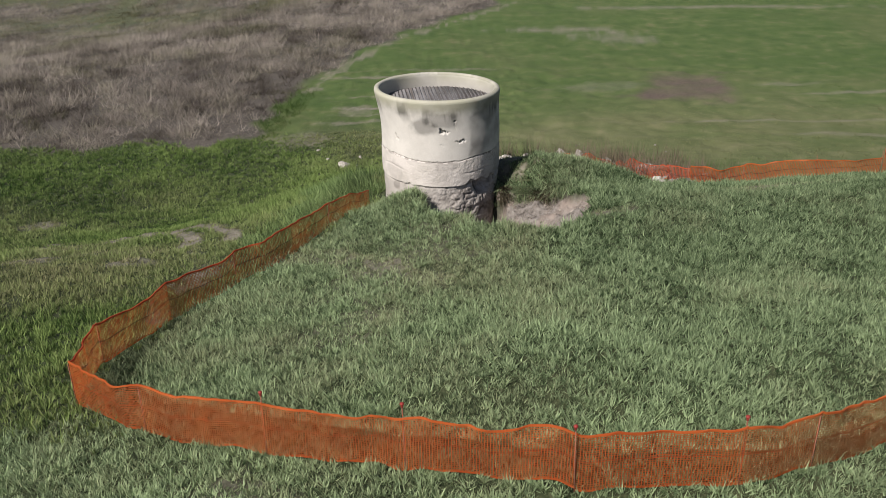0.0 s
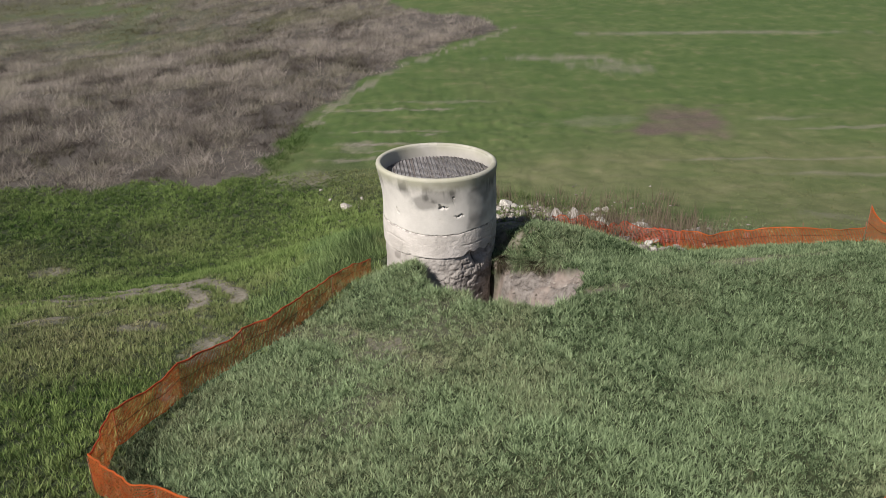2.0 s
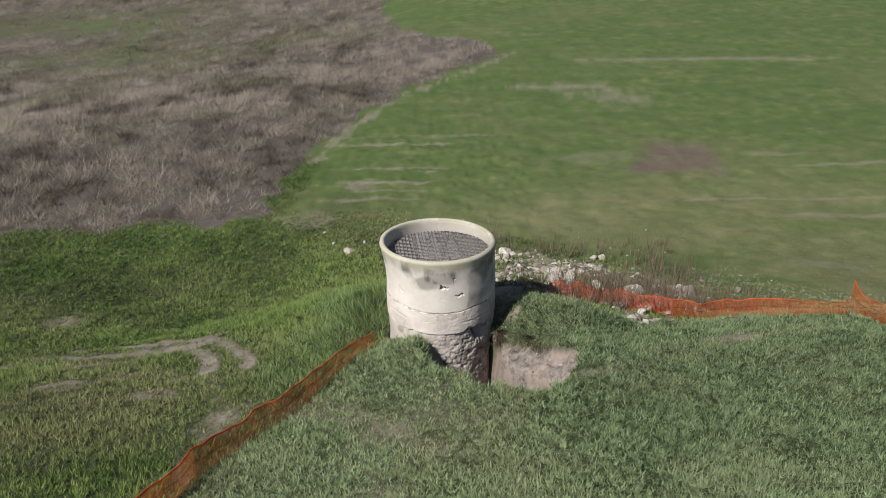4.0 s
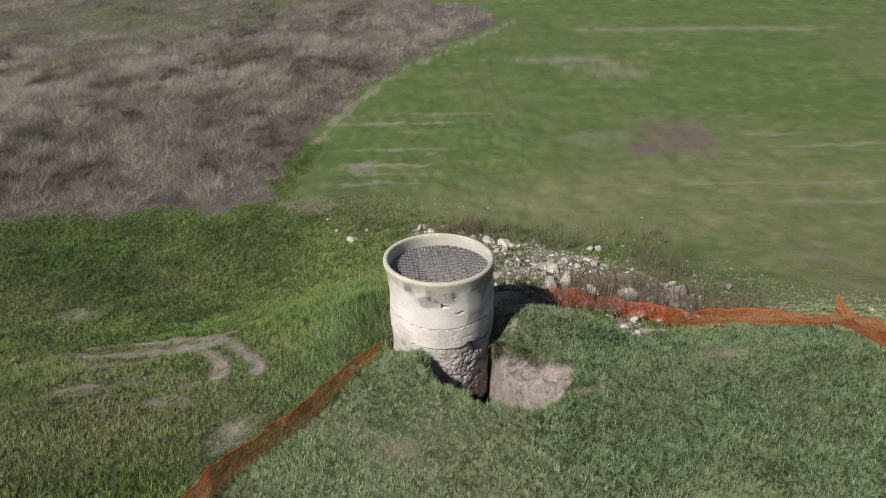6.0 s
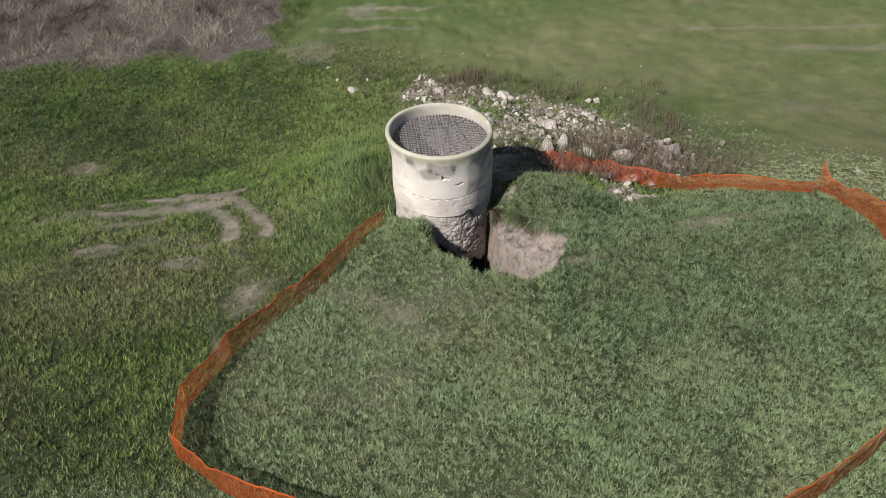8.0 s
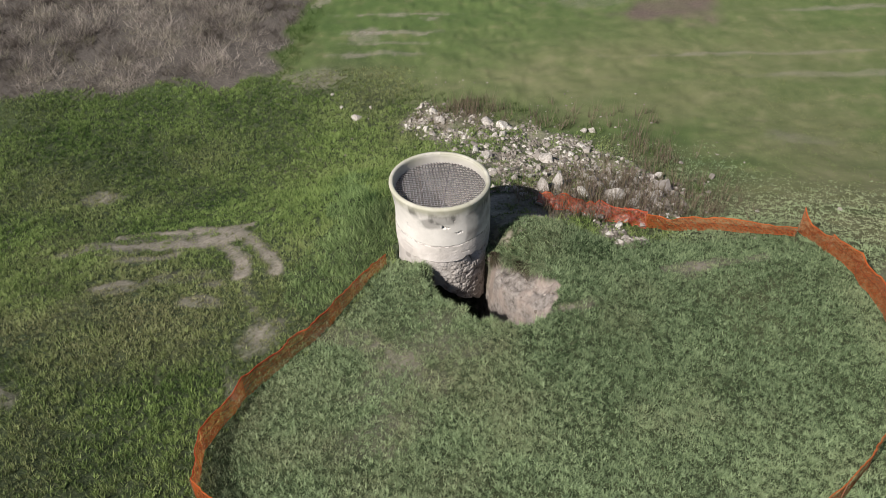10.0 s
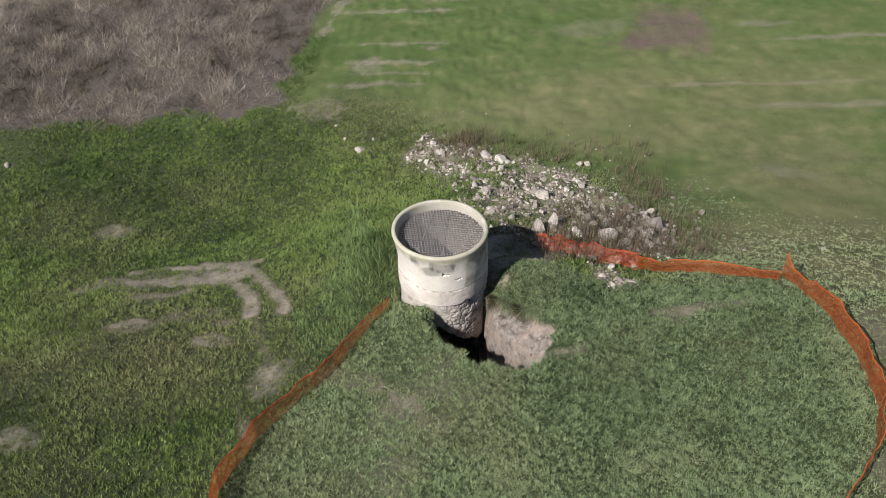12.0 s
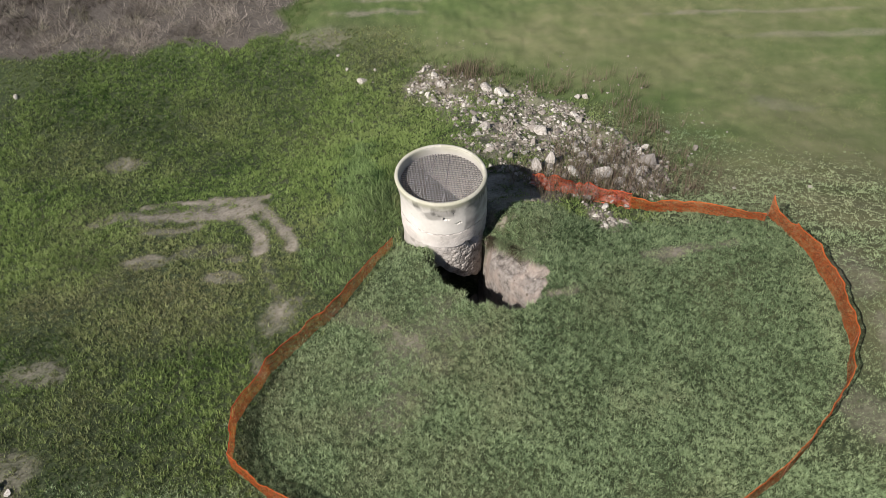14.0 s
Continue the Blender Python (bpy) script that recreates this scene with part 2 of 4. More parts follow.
def mix(nt, fac, a, b, mode="MIX"):
    m = nt.nodes.new("ShaderNodeMix")
    m.data_type, m.blend_type = "RGBA", mode
    for socket, v in ((m.inputs["Factor"], fac), (m.inputs["A"], a), (m.inputs["B"], b)):
        if isinstance(v, bpy.types.NodeSocket):
            nt.links.new(v, socket)
        else:
            socket.default_value = v if not isinstance(v, tuple) else (*v, 1)
    return m.outputs["Result"]


def maths(nt, op, a, b=0.0, clamp=False):
    m = nt.nodes.new("ShaderNodeMath")
    m.operation, m.use_clamp = op, clamp
    for socket, v in zip(m.inputs, (a, b)):
        if isinstance(v, bpy.types.NodeSocket):
            nt.links.new(v, socket)
        else:
            socket.default_value = v
    return m.outputs[0]


def bump(nt, b, fac, strength=0.4, distance=0.02):
    n = nt.nodes.new("ShaderNodeBump")
    n.inputs["Strength"].default_value, n.inputs["Distance"].default_value = strength, distance
    nt.links.new(fac, n.inputs["Height"])
    nt.links.new(n.outputs["Normal"], b.inputs["Normal"])


def attribute(nt, name):
    a = nt.nodes.new("ShaderNodeAttribute")
    a.attribute_name = name
    return a.outputs["Fac"]


def ground_material():
    m, nt, b = material("earth_and_turf", 0.95)
    fine, mid, broad = noise_fac(nt, 9.0, 6), noise_fac(nt, 0.9, 5), noise_fac(nt, 0.11, 4)
    turf = ramp(nt, fine, [(0.3, (0.012, 0.019, 0.008)), (0.5, (0.034, 0.046, 0.019)), (0.72, (0.09, 0.10, 0.05))])
    field = ramp(nt, mid, [(0.3, (0.055, 0.088, 0.025)), (0.55, (0.086, 0.118, 0.038)), (0.75, (0.142, 0.145, 0.066))])
    stretch = nt.nodes.new("ShaderNodeMapping")
    stretch.inputs["Scale"].default_value = (0.25, 1.0, 1.0)
    nt.links.new(nt.nodes.new("ShaderNodeTexCoord").outputs["Object"], stretch.inputs["Vector"])
    bands = noise_fac(nt, 0.35, 5, 0.6, stretch.outputs["Vector"])
    field = mix(nt, ramp(nt, bands, [(0.40, (0, 0, 0)), (0.70, (0.8, 0.8, 0.8))]), field, (0.060, 0.098, 0.026))
    green = mix(nt, attribute(nt, "field"), turf, field)
    green = mix(nt, maths(nt, "MULTIPLY", ramp(nt, broad, [(0.52, (0, 0, 0)), (0.7, (1, 1, 1))]), 0.25), green, (0.15, 0.13, 0.07))
    green = mix(nt, maths(nt, "MULTIPLY", attribute(nt, "straw"), 0.6), green, ramp(nt, mid, [(0.3, (0.145, 0.138, 0.066)), (0.7, (0.225, 0.20, 0.115))]))
    earth = ramp(nt, fine, [(0.25, (0.12, 0.10, 0.075)), (0.5, (0.24, 0.21, 0.17)), (0.75, (0.33, 0.29, 0.245))])
    earth = mix(nt, maths(nt, "MULTIPLY", mid, 0.5), earth, (0.22, 0.185, 0.15))
    litter = ramp(nt, fine, [(0.3, (0.052, 0.043, 0.037)), (0.7, (0.125, 0.108, 0.092))])
    plough = ramp(nt, fine, [(0.3, (0.082, 0.060, 0.049)), (0.7, (0.148, 0.112, 0.092))])
    c = mix(nt, attribute(nt, "bare"), green, earth)
    clay = ramp(nt, noise_fac(nt, 5.0, 7, 0.7), [(0.32, (0.07, 0.058, 0.05)), (0.49, (0.195, 0.17, 0.152)), (0.72, (0.33, 0.294, 0.267))])
    clay = mix(nt, ramp(nt, noise_fac(nt, 1.1, 3), [(0.42, (0, 0, 0)), (0.62, (0.75, 0.75, 0.75))]), clay, (0.275, 0.217, 0.183))
    c = mix(nt, attribute(nt, "clay"), c, clay)
    c = mix(nt, attribute(nt, "reed"), c, litter)
    c = mix(nt, maths(nt, "MULTIPLY", attribute(nt, "glade"), 0.7), c, green)
    c = mix(nt, attribute(nt, "plough"), c, plough)
    nt.links.new(c, b.inputs["Base Color"])
    bump(nt, b, noise_fac(nt, 22.0, 6, 0.7), 0.7, 0.05)
    return m


def blade_material(name, dark, light, dry, glow=0.3):
    """Grass: colour runs with the per-blade tone, dryness mixes to straw; a share of the light passes through."""
    m = bpy.data.materials.new(name)
    m.use_nodes = True
    nt = m.node_tree
    nt.nodes.remove(nt.nodes["Principled BSDF"])
    out = nt.nodes["Material Output"]
    c = ramp(nt, attribute(nt, "tone"), [(0.0, dark), (1.0, light)])
    c = mix(nt, attribute(nt, "dry"), c, dry)
    d = nt.nodes.new("ShaderNodeBsdfDiffuse")
    t = nt.nodes.new("ShaderNodeBsdfTranslucent")
    s = nt.nodes.new("ShaderNodeMixShader")
    s.inputs[0].default_value = glow
    nt.links.new(c, d.inputs["Color"])
    nt.links.new(c, t.inputs["Color"])
    nt.links.new(d.outputs[0], s.inputs[1])
    nt.links.new(t.outputs[0], s.inputs[2])
    nt.links.new(s.outputs[0], out.inputs["Surface"])
    return m


def concrete_material(name, base, worn, stain_shade, rough_scale, relief):
    m, nt, b = material(name, 0.9)
    fine, mid = noise_fac(nt, 30.0, 6, 0.65), noise_fac(nt, 2.2, 5, 0.6)
    c = ramp(nt, mid, [(0.3, worn), (0.62, base)])
    c = mix(nt, maths(nt, "MULTIPLY", fine, 0.25), c, stain_shade, "MIX")
    # this attribute carries real stains and shade painted on the rings
    c = mix(nt, attribute(nt, "stain_shade"), c, stain_shade)
    nt.links.new(c, b.inputs["Base Color"])
    bump(nt, b, noise_fac(nt, rough_scale, 6, 0.65), relief, 0.02)
    c2 = mix(nt, attribute(nt, "moss"), c, (0.385, 0.365, 0.28))
    nt.links.new(c2, b.inputs["Base Color"])
    return m


def stone_material(name, lift):
    m, nt, b = material(name, 0.9)
    info = nt.nodes.new("ShaderNodeObjectInfo").outputs["Random"]
    fine = noise_fac(nt, 7.0, 6, 0.65)
    c = ramp(nt, info, [(0.0, (0.19 + lift, 0.16 + lift, 0.14 + lift)), (0.4, (0.35 + lift, 0.31 + lift, 0.275 + lift)), (0.8, (0.53, 0.49, 0.435)), (1.0, (0.70, 0.665, 0.60))])
    c = mix(nt, ramp(nt, fine, [(0.4, (0.8, 0.8, 0.8)), (0.65, (0, 0, 0))]), c, (0.20, 0.175, 0.15))
    nt.links.new(c, b.inputs["Base Color"])
    bump(nt, b, noise_fac(nt, 18.0, 5), 0.5, 0.03)
    return m


def gravel_material(name, dark, low, mid, light):
    m, nt, b = material(name, 0.95)
    g = nt.nodes.new("ShaderNodeNewGeometry").outputs["Random Per Island"]
    c = ramp(nt, g, [(0.0, dark), (0.4, low), (0.75, mid), (1.0, light)])
    c = mix(nt, maths(nt, "MULTIPLY", noise_fac(nt, 12.0, 4), 0.5), c, (0.18, 0.155, 0.13))
    nt.links.new(c, b.inputs["Base Color"])
    bump(nt, b, noise_fac(nt, 25.0, 4), 0.4, 0.02)
    return m


def net_material(name, a, b_col):
    m = bpy.data.materials.new(name)
    m.use_nodes = True
    nt = m.node_tree
    p = nt.nodes["Principled BSDF"]
    p.inputs["Roughness"].default_value = 0.55
    c = ramp(nt, noise_fac(nt, 1.7, 5, 0.6), [(0.3, a), (0.7, b_col)])
    nt.links.new(c, p.inputs["Base Color"])
    t = nt.nodes.new("ShaderNodeBsdfTranslucent")
    nt.links.new(c, t.inputs["Color"])
    s = nt.nodes.new("ShaderNodeMixShader")
    s.inputs[0].default_value = 0.5
    nt.links.new(p.outputs[0], s.inputs[1])
    nt.links.new(t.outputs[0], s.inputs[2])
    nt.links.new(s.outputs[0], nt.nodes["Material Output"].inputs["Surface"])
    return m


def metal_material(name, colour, rough=0.6, metallic=0.7):
    m, nt, b = material(name, rough)
    c = mix(nt, ramp(nt, noise_fac(nt, 14.0, 4), [(0.4, (0, 0, 0)), (0.7, (1, 1, 1))]), colour, (0.12, 0.095, 0.085))
    nt.links.new(c, b.inputs["Base Color"])
    b.inputs["Metallic"].default_value = metallic
    return m


M_GROUND = ground_material()
M_PLATEAU = blade_material("pale_turf_blade", (0.024, 0.050, 0.019), (0.39, 0.485, 0.268), (0.38, 0.335, 0.215))
M_MEADOW = blade_material("meadow_blade", (0.026, 0.064, 0.016), (0.27, 0.355, 0.118), (0.33, 0.29, 0.18))
M_WEEDS = blade_material("cool_green_weed", (0.018, 0.050, 0.016), (0.27, 0.365, 0.145), (0.30, 0.28, 0.17))
M_FIELD = blade_material("field_blade", (0.054, 0.098, 0.025), (0.25, 0.31, 0.12), (0.30, 0.26, 0.155), 0.5)
M_REED = blade_material("dry_reed_blade", (0.060, 0.047, 0.043), (0.40, 0.345, 0.30), (0.19, 0.195, 0.095), 0.3)
M_ROOT = blade_material("root_and_straw", (0.022, 0.020, 0.013), (0.15, 0.14, 0.085), (0.22, 0.17, 0.12), 0.15)
M_WEED = blade_material("dry_weed_stalk", (0.085, 0.058, 0.05), (0.25, 0.175, 0.145), (0.17, 0.17, 0.09), 0.25)
M_RING = concrete_material("weathered_concrete", (0.68, 0.635, 0.585), (0.59, 0.55, 0.505), (0.14, 0.13, 0.118), 24.0, 0.4)
M_ROUGH = concrete_material("rough_cast_concrete", (0.68, 0.62, 0.575), (0.55, 0.50, 0.455), (0.13, 0.112, 0.10), 20.0, 0.8)
M_STONE = stone_material("limestone", 0.0)
M_BLOCK = stone_material("pale_limestone", 0.1)
M_GRAVEL = gravel_material("broken_stone", (0.09, 0.075, 0.063), (0.20, 0.173, 0.15), (0.34, 0.307, 0.27), (0.53, 0.50, 0.45))
M_CLOD = gravel_material("dry_clay", (0.12, 0.095, 0.078), (0.22, 0.185, 0.16), (0.29, 0.25, 0.215), (0.38, 0.33, 0.29))
M_NET = net_material("orange_plastic_net", (0.47, 0.088, 0.020), (0.64, 0.15, 0.036))
M_RED_NET = net_material("red_orange_net", (0.42, 0.055, 0.018), (0.60, 0.13, 0.045))
M_BAND = net_material("bright_orange_edge", (0.56, 0.115, 0.026), (0.70, 0.19, 0.05))
M_SEAM = net_material("dark_seam", (0.16, 0.04, 0.02), (0.28, 0.06, 0.025))
M_CAP = net_material("red_plastic", (0.42, 0.055, 0.045), (0.50, 0.085, 0.07))
M_STEEL = metal_material("grey_steel", (0.27, 0.26, 0.265), 0.65, 0.15)
M_ROD = metal_material("rusty_rod", (0.34, 0.10, 0.045), 0.8, 0.1)


# ---- mesh helpers ----
def mesh_of(name, co, faces, mat, smooth=False, attributes=None):
    """A mesh from arrays: co (n, 3); faces (m, 3) or (m, 4)."""
    co, faces = np.asarray(co, np.float32), np.asarray(faces, np.int32)
    me = bpy.data.meshes.new(name)
    k = faces.shape[1]
    me.vertices.add(len(co))
    me.vertices.foreach_set("co", co.ravel())
    me.loops.add(faces.size)
    me.loops.foreach_set("vertex_index", faces.ravel())
    me.polygons.add(len(faces))
    me.polygons.foreach_set("loop_start", np.arange(0, faces.size, k, dtype=np.int32))
    for key, values in (attributes or {}).items():
        me.attributes.new(key, "FLOAT", "POINT").data.foreach_set("value", np.asarray(values, np.float32))
    me.update(calc_edges=True)
    me.polygons.foreach_set("use_smooth", np.full(len(faces), smooth))
    me.materials.append(mat)
    return me


def part(name, data, parent, label=""):
    ob = new(name, data)
    ob.parent = parent
    return tagged(ob, label) if label else ob


def mesh_from(bm, name, mat, smooth=False):
    me = bpy.data.meshes.new(name)
    bm.to_mesh(me)
    bm.free()
    me.materials.append(mat)
    me.polygons.foreach_set("use_smooth", np.full(len(me.polygons), smooth))
    return me


# ---- the ground: one sheet to the horizon, fine where the camera is near ----
def spaced(stops):
    """Grid lines: (from, to, spacing) runs joined."""
    out = []
    for a, b, s in stops:
        out.extend(np.arange(a, b - 1e-6, s))
    return np.array(out + [stops[-1][1]])


gx = spaced([(-2500, -500, 250), (-500, -100, 40), (-100, -40, 4), (-40, -17, 0.6), (-17, -2.4, 0.15), (-2.4, 5.0, 0.055), (5.0, 17, 0.25), (17, 45, 0.7), (45, 105, 5), (105, 505, 40), (505, 2505, 250)])
gy = spaced([(-2500, -500, 250), (-500, -100, 40), (-100, -20, 5), (-20, 8, 1), (8, 19.6, 0.25), (19.6, 27.4, 0.055), (27.4, 32, 0.14), (32, 43, 0.25), (43, 60, 0.25), (60, 100, 1), (100, 180, 4), (180, 500, 40), (500, 2500, 250)])
X, Y = np.meshgrid(gx, gy)
Z = height(X, Y)
nx, ny = len(gx), len(gy)
idx = np.arange(nx * ny).reshape(ny, nx)
quads = np.stack([idx[:-1, :-1], idx[:-1, 1:], idx[1:, 1:], idx[1:, :-1]], -1).reshape(-1, 4)
xs, ys = X.ravel(), Y.ravel()
pit_now = pit_mask(xs, ys)
ground = new("ground", mesh_of("ground", np.stack([xs, ys, Z.ravel()], -1), quads, M_GROUND, True, {
    "bare": np.clip(np.maximum(bare_mask(xs, ys), rubble_mask(xs, ys) * (0.5 + 0.4 * fbm(xs, ys, 0.9, 47))), 0, 1), "clay": pit_now, "glade": glade_mask(xs, ys),
    "reed": reed_mask(xs, ys), "plough": plough_mask(xs, ys), "straw": straw_mask(xs, ys) * (1 - inside_fence(xs, ys)), "field": far_share(xs, ys) * (1 - inside_fence(xs, ys))}))
tagged(ground, "grassy hillside with bare earth patches, falling to a green field", "ground", kind="structure")


# ---- grass, reeds and weeds ----
def blades(name, x, y, length, width, lean, tone, dry, mat, base=None, label="", category="grass"):
    """One mesh of many single-triangle blades, rooted in the ground."""
    n = len(x)
    z = height(x, y) - 0.02 if base is None else base
    turn = RNG.uniform(0, 2 * np.pi, n)
    tip = RNG.uniform(0, 2 * np.pi, n) if np.isscalar(lean) else lean[1]
    tilt = (lean if np.isscalar(lean) else lean[0]) * RNG.uniform(0.4, 1.3, n)
    root = np.stack([x, y, z], -1)
    side = np.stack([np.cos(turn), np.sin(turn), np.zeros(n)], -1) * (width * 0.5)[:, None]
    top = root + np.stack([np.cos(tip) * np.sin(tilt), np.sin(tip) * np.sin(tilt), np.cos(tilt)], -1) * length[:, None]
    co = np.stack([root - side, root + side, top], 1).reshape(-1, 3)
    ob = new(name, mesh_of(name, co, np.arange(3 * n).reshape(n, 3), mat, False, {"tone": np.repeat(tone, 3), "dry": np.repeat(dry, 3)}))
    return tagged(ob, label, category, kind="stuff")


def scatter(x0, x1, y0, y1, per_m2, chance):
    n = int((x1 - x0) * (y1 - y0) * per_m2)
    x, y = RNG.uniform(x0, x1, n), RNG.uniform(y0, y1, n)
    keep = RNG.random(n) < chance(x, y)
    return x[keep], y[keep]


def tufts(x, y, count, radius):
    """Blades round each tuft's middle: places, outward direction, and the tuft's own random number."""
    n = len(x)
    a, r = RNG.uniform(0, 2 * np.pi, (n, count)), radius * np.sqrt(RNG.random((n, count)))
    own = np.repeat(RNG.random(n), count)
    return (x[:, None] + r * np.cos(a)).ravel(), (y[:, None] + r * np.sin(a)).ravel(), a.ravel(), own


def bushes(x, y, cell, even=0.0):
    """Nearest of a jittered grid of bush middles: distance in cells, outward angle, the bush's own number; even: how far neighbours take turns."""
    best, way, own = np.full(x.shape, 9.0), np.zeros(x.shape), np.zeros(x.shape)
    gx0, gy0 = np.floor(x / cell), np.floor(y / cell)
    for i in (-1, 0, 1):
        for j in (-1, 0, 1):
            a, b = gx0 + i, gy0 + j
            h = [np.abs(np.sin(a * k + b * m) * 43758.5453) % 1 for k, m in ((127.1, 311.7), (269.5, 183.3), (419.2, 371.9))]
            dx, dy = x / cell - a - 0.1 - 0.8 * h[0], y / cell - b - 0.1 - 0.8 * h[1]
            d = np.hypot(dx, dy)
            near = d < best
            best, way, own = np.where(near, d, best), np.where(near, np.arctan2(dy, dx), way), np.where(near, (1 - even) * h[2] + even * ((a + b) % 2), own)
    return best, way, own


def free_of_grass(x, y):
    """0 where nothing grows: in the pit, under the well, on stones and trodden earth."""
    well = np.hypot(x - WELL[0], y - WELL[1]) < 1.7
    return (1 - pit_mask(x, y)) * (1 - np.clip(1.1 * bare_mask(x, y), 0, 1)) * (1 - rubble_mask(x, y) * (0.85 - 0.7 * step(-0.15, 0.4, fbm(x, y, 1.2, 45)) * (1 - 0.8 * blob(x, y, 8.0, 31.3, 2.4, 2.4)))) * ~well


def clumps(x, y, cell, seed):
    """Grass clumps on a jittered grid: rise of the nearest, 0 to 1, the way out from its middle, its own number."""
    d, way, own = bushes(x + 0.3 * cell * vnoise(x, y, 1.2 * cell, seed), y + 0.3 * cell * vnoise(x, y, 1.2 * cell, seed + 1), cell, 0.6)
    return np.sqrt(np.clip(1 - (d / 0.74) ** 2, 0, 1)), way, own


# pale turf on the shoulder, inside and just round the fence
def near_chance(x, y):
    return free_of_grass(x, y) * (0.06 + 0.94 * step(0.2, 0.7, clumps(x, y, 0.155, 62)[0])) * np.clip(inside_fence(x, y) + step(14.5, 13, y), 0, 1) * step(7.6, 9.2, y) * step(-13.5, -11, x) * step(17.5, 15, x)


x, y = scatter(-13, 17, 8.0, 26.5, 300, near_chance)
keep = pit_mask(x, y) < 0.25
x, y = x[keep], y[keep]
base, bare = np.repeat(height(x, y) - 0.03, 10), np.repeat(bare_mask(x, y), 10)
x, y, out, own = tufts(x, y, 10, 0.025)
n = len(x)
patch, clump = fbm(x, y, 2.6, 63), fbm(x, y, 0.7, 67)
# corner: the fence's shadow inside its west bend, painted into the blade tone
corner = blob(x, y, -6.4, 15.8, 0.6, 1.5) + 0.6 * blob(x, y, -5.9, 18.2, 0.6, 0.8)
brow = step(0.9, 0.1, -inside(PIT, x, y))
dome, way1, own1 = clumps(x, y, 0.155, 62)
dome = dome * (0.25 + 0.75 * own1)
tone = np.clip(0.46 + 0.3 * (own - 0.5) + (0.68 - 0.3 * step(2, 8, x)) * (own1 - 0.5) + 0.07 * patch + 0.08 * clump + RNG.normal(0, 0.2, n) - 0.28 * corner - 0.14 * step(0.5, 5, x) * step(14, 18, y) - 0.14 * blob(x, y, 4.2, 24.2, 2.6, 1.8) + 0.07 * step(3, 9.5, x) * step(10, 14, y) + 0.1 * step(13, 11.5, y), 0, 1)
dry = np.clip(0.22 * fbm(x, y, 1.9, 65) - 0.08 * step(0.5, 4, x) + RNG.normal(0, 0.1, n) + 0.75 * bare, 0, 0.85)
size = (0.05 + 0.015 * patch + 0.015 * clump + 0.03 * own + 0.125 * dome) * RNG.uniform(0.5, 1.4, n) * (1 + 0.3 * brow)
way = np.where(RNG.random(n) < 0.35, way1, out)
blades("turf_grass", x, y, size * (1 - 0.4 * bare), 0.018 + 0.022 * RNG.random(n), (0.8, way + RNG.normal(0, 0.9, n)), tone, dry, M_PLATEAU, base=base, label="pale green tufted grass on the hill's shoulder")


# greener meadow on the slopes outside the fence
def meadow_chance(x, y):
    return free_of_grass(x, y) * (0.2 + 0.8 * step(0.15, 0.65, clumps(x, y, 0.23, 72)[0])) * (1 - inside_fence(x, y)) * (1 - reed_mask(x, y)) * step(12.5, 14.5, y) * (1 - far_share(x, y)) * step(-27, -22, x) * step(25, 20, x)


x, y = scatter(-27, 25, 12.5, 47, 88, meadow_chance)
base, bare, straw = np.repeat(height(x, y) - 0.03, 9), np.repeat(bare_mask(x, y), 9), np.repeat(straw_mask(x, y), 9)
x, y, out, own = tufts(x, y, 9, 0.05)
n = len(x)
patch = fbm(x, y, 3.5, 73)
shrub = blob(x, y, -2.7, 27.6, 0.8, 1.5) + 0.7 * blob(x, y, -2.4, 30.0, 0.8, 0.9)
dome, way1, own1 = clumps(x, y, 0.23, 72)
dome = dome * (0.3 + 0.7 * own1)
lush = blob(x, y, -8, 34, 6, 7) + 0.6 * blob(x, y, -4.5, 25, 1.6, 5)
tone = np.clip(0.49 + 0.4 * (own - 0.5) + 0.5 * (own1 - 0.5) + 0.25 * blob(x, y, 16, 26, 6, 8) + 0.22 * patch + 0.2 * fbm(x, y, 0.9, 77) + 0.2 * straw + 0.16 * lush - 0.12 * step(-7, -10, x) * step(27, 22, y) - 0.2 * blob(x, y, -18, 39, 8, 3.5) - 0.35 * shrub + RNG.normal(0, 0.18, n), 0, 1)
dry = np.clip(0.08 + 0.5 * straw + 0.25 * blob(x, y, -12, 24, 5, 5) + 0.24 * fbm(x, y, 4.2, 75) - 0.15 * lush + RNG.normal(0, 0.12, n) + 0.6 * bare, 0, 0.85)
size = (0.085 + 0.03 * patch + 0.04 * own + 0.13 * dome + 0.3 * shrub) * (1 - 0.55 * bare) * (1 - 0.45 * straw) * RNG.uniform(0.6, 1.3, n)
way = np.where(RNG.random(n) < 0.5, way1, out) + RNG.normal(0, 0.6, n)
wide = 0.022 + 0.022 * RNG.random(n)
bushy = step(0.35, 0.75, blob(x, y, -3.6, 28.5, 1.7, 5.5, 8) + blob(x, y, -4.6, 23.2, 1.0, 2.4, 25) + 0.35 * fbm(x, y, 1.2, 78))
picked = RNG.random(n) < bushy
cool = RNG.random(n) < step(6.5, 9.5, x)
kinds = (("meadow_grass", ~picked & ~cool, M_MEADOW, 0.65, 1.0, 0.0, 1.0, "lush green meadow grass on the slope", "grass"),
         ("short_grass", ~picked & cool, M_PLATEAU, 0.9, 0.75, 0.24, 0.5, "short pale green grass east of the fence", "grass"),
         ("bushy_weeds", picked, M_WEEDS, 0.8, 0.8 + 0.8 * dome, -0.12, 0.4, "bushy dark green weeds on the slope beside the well", "weeds"))
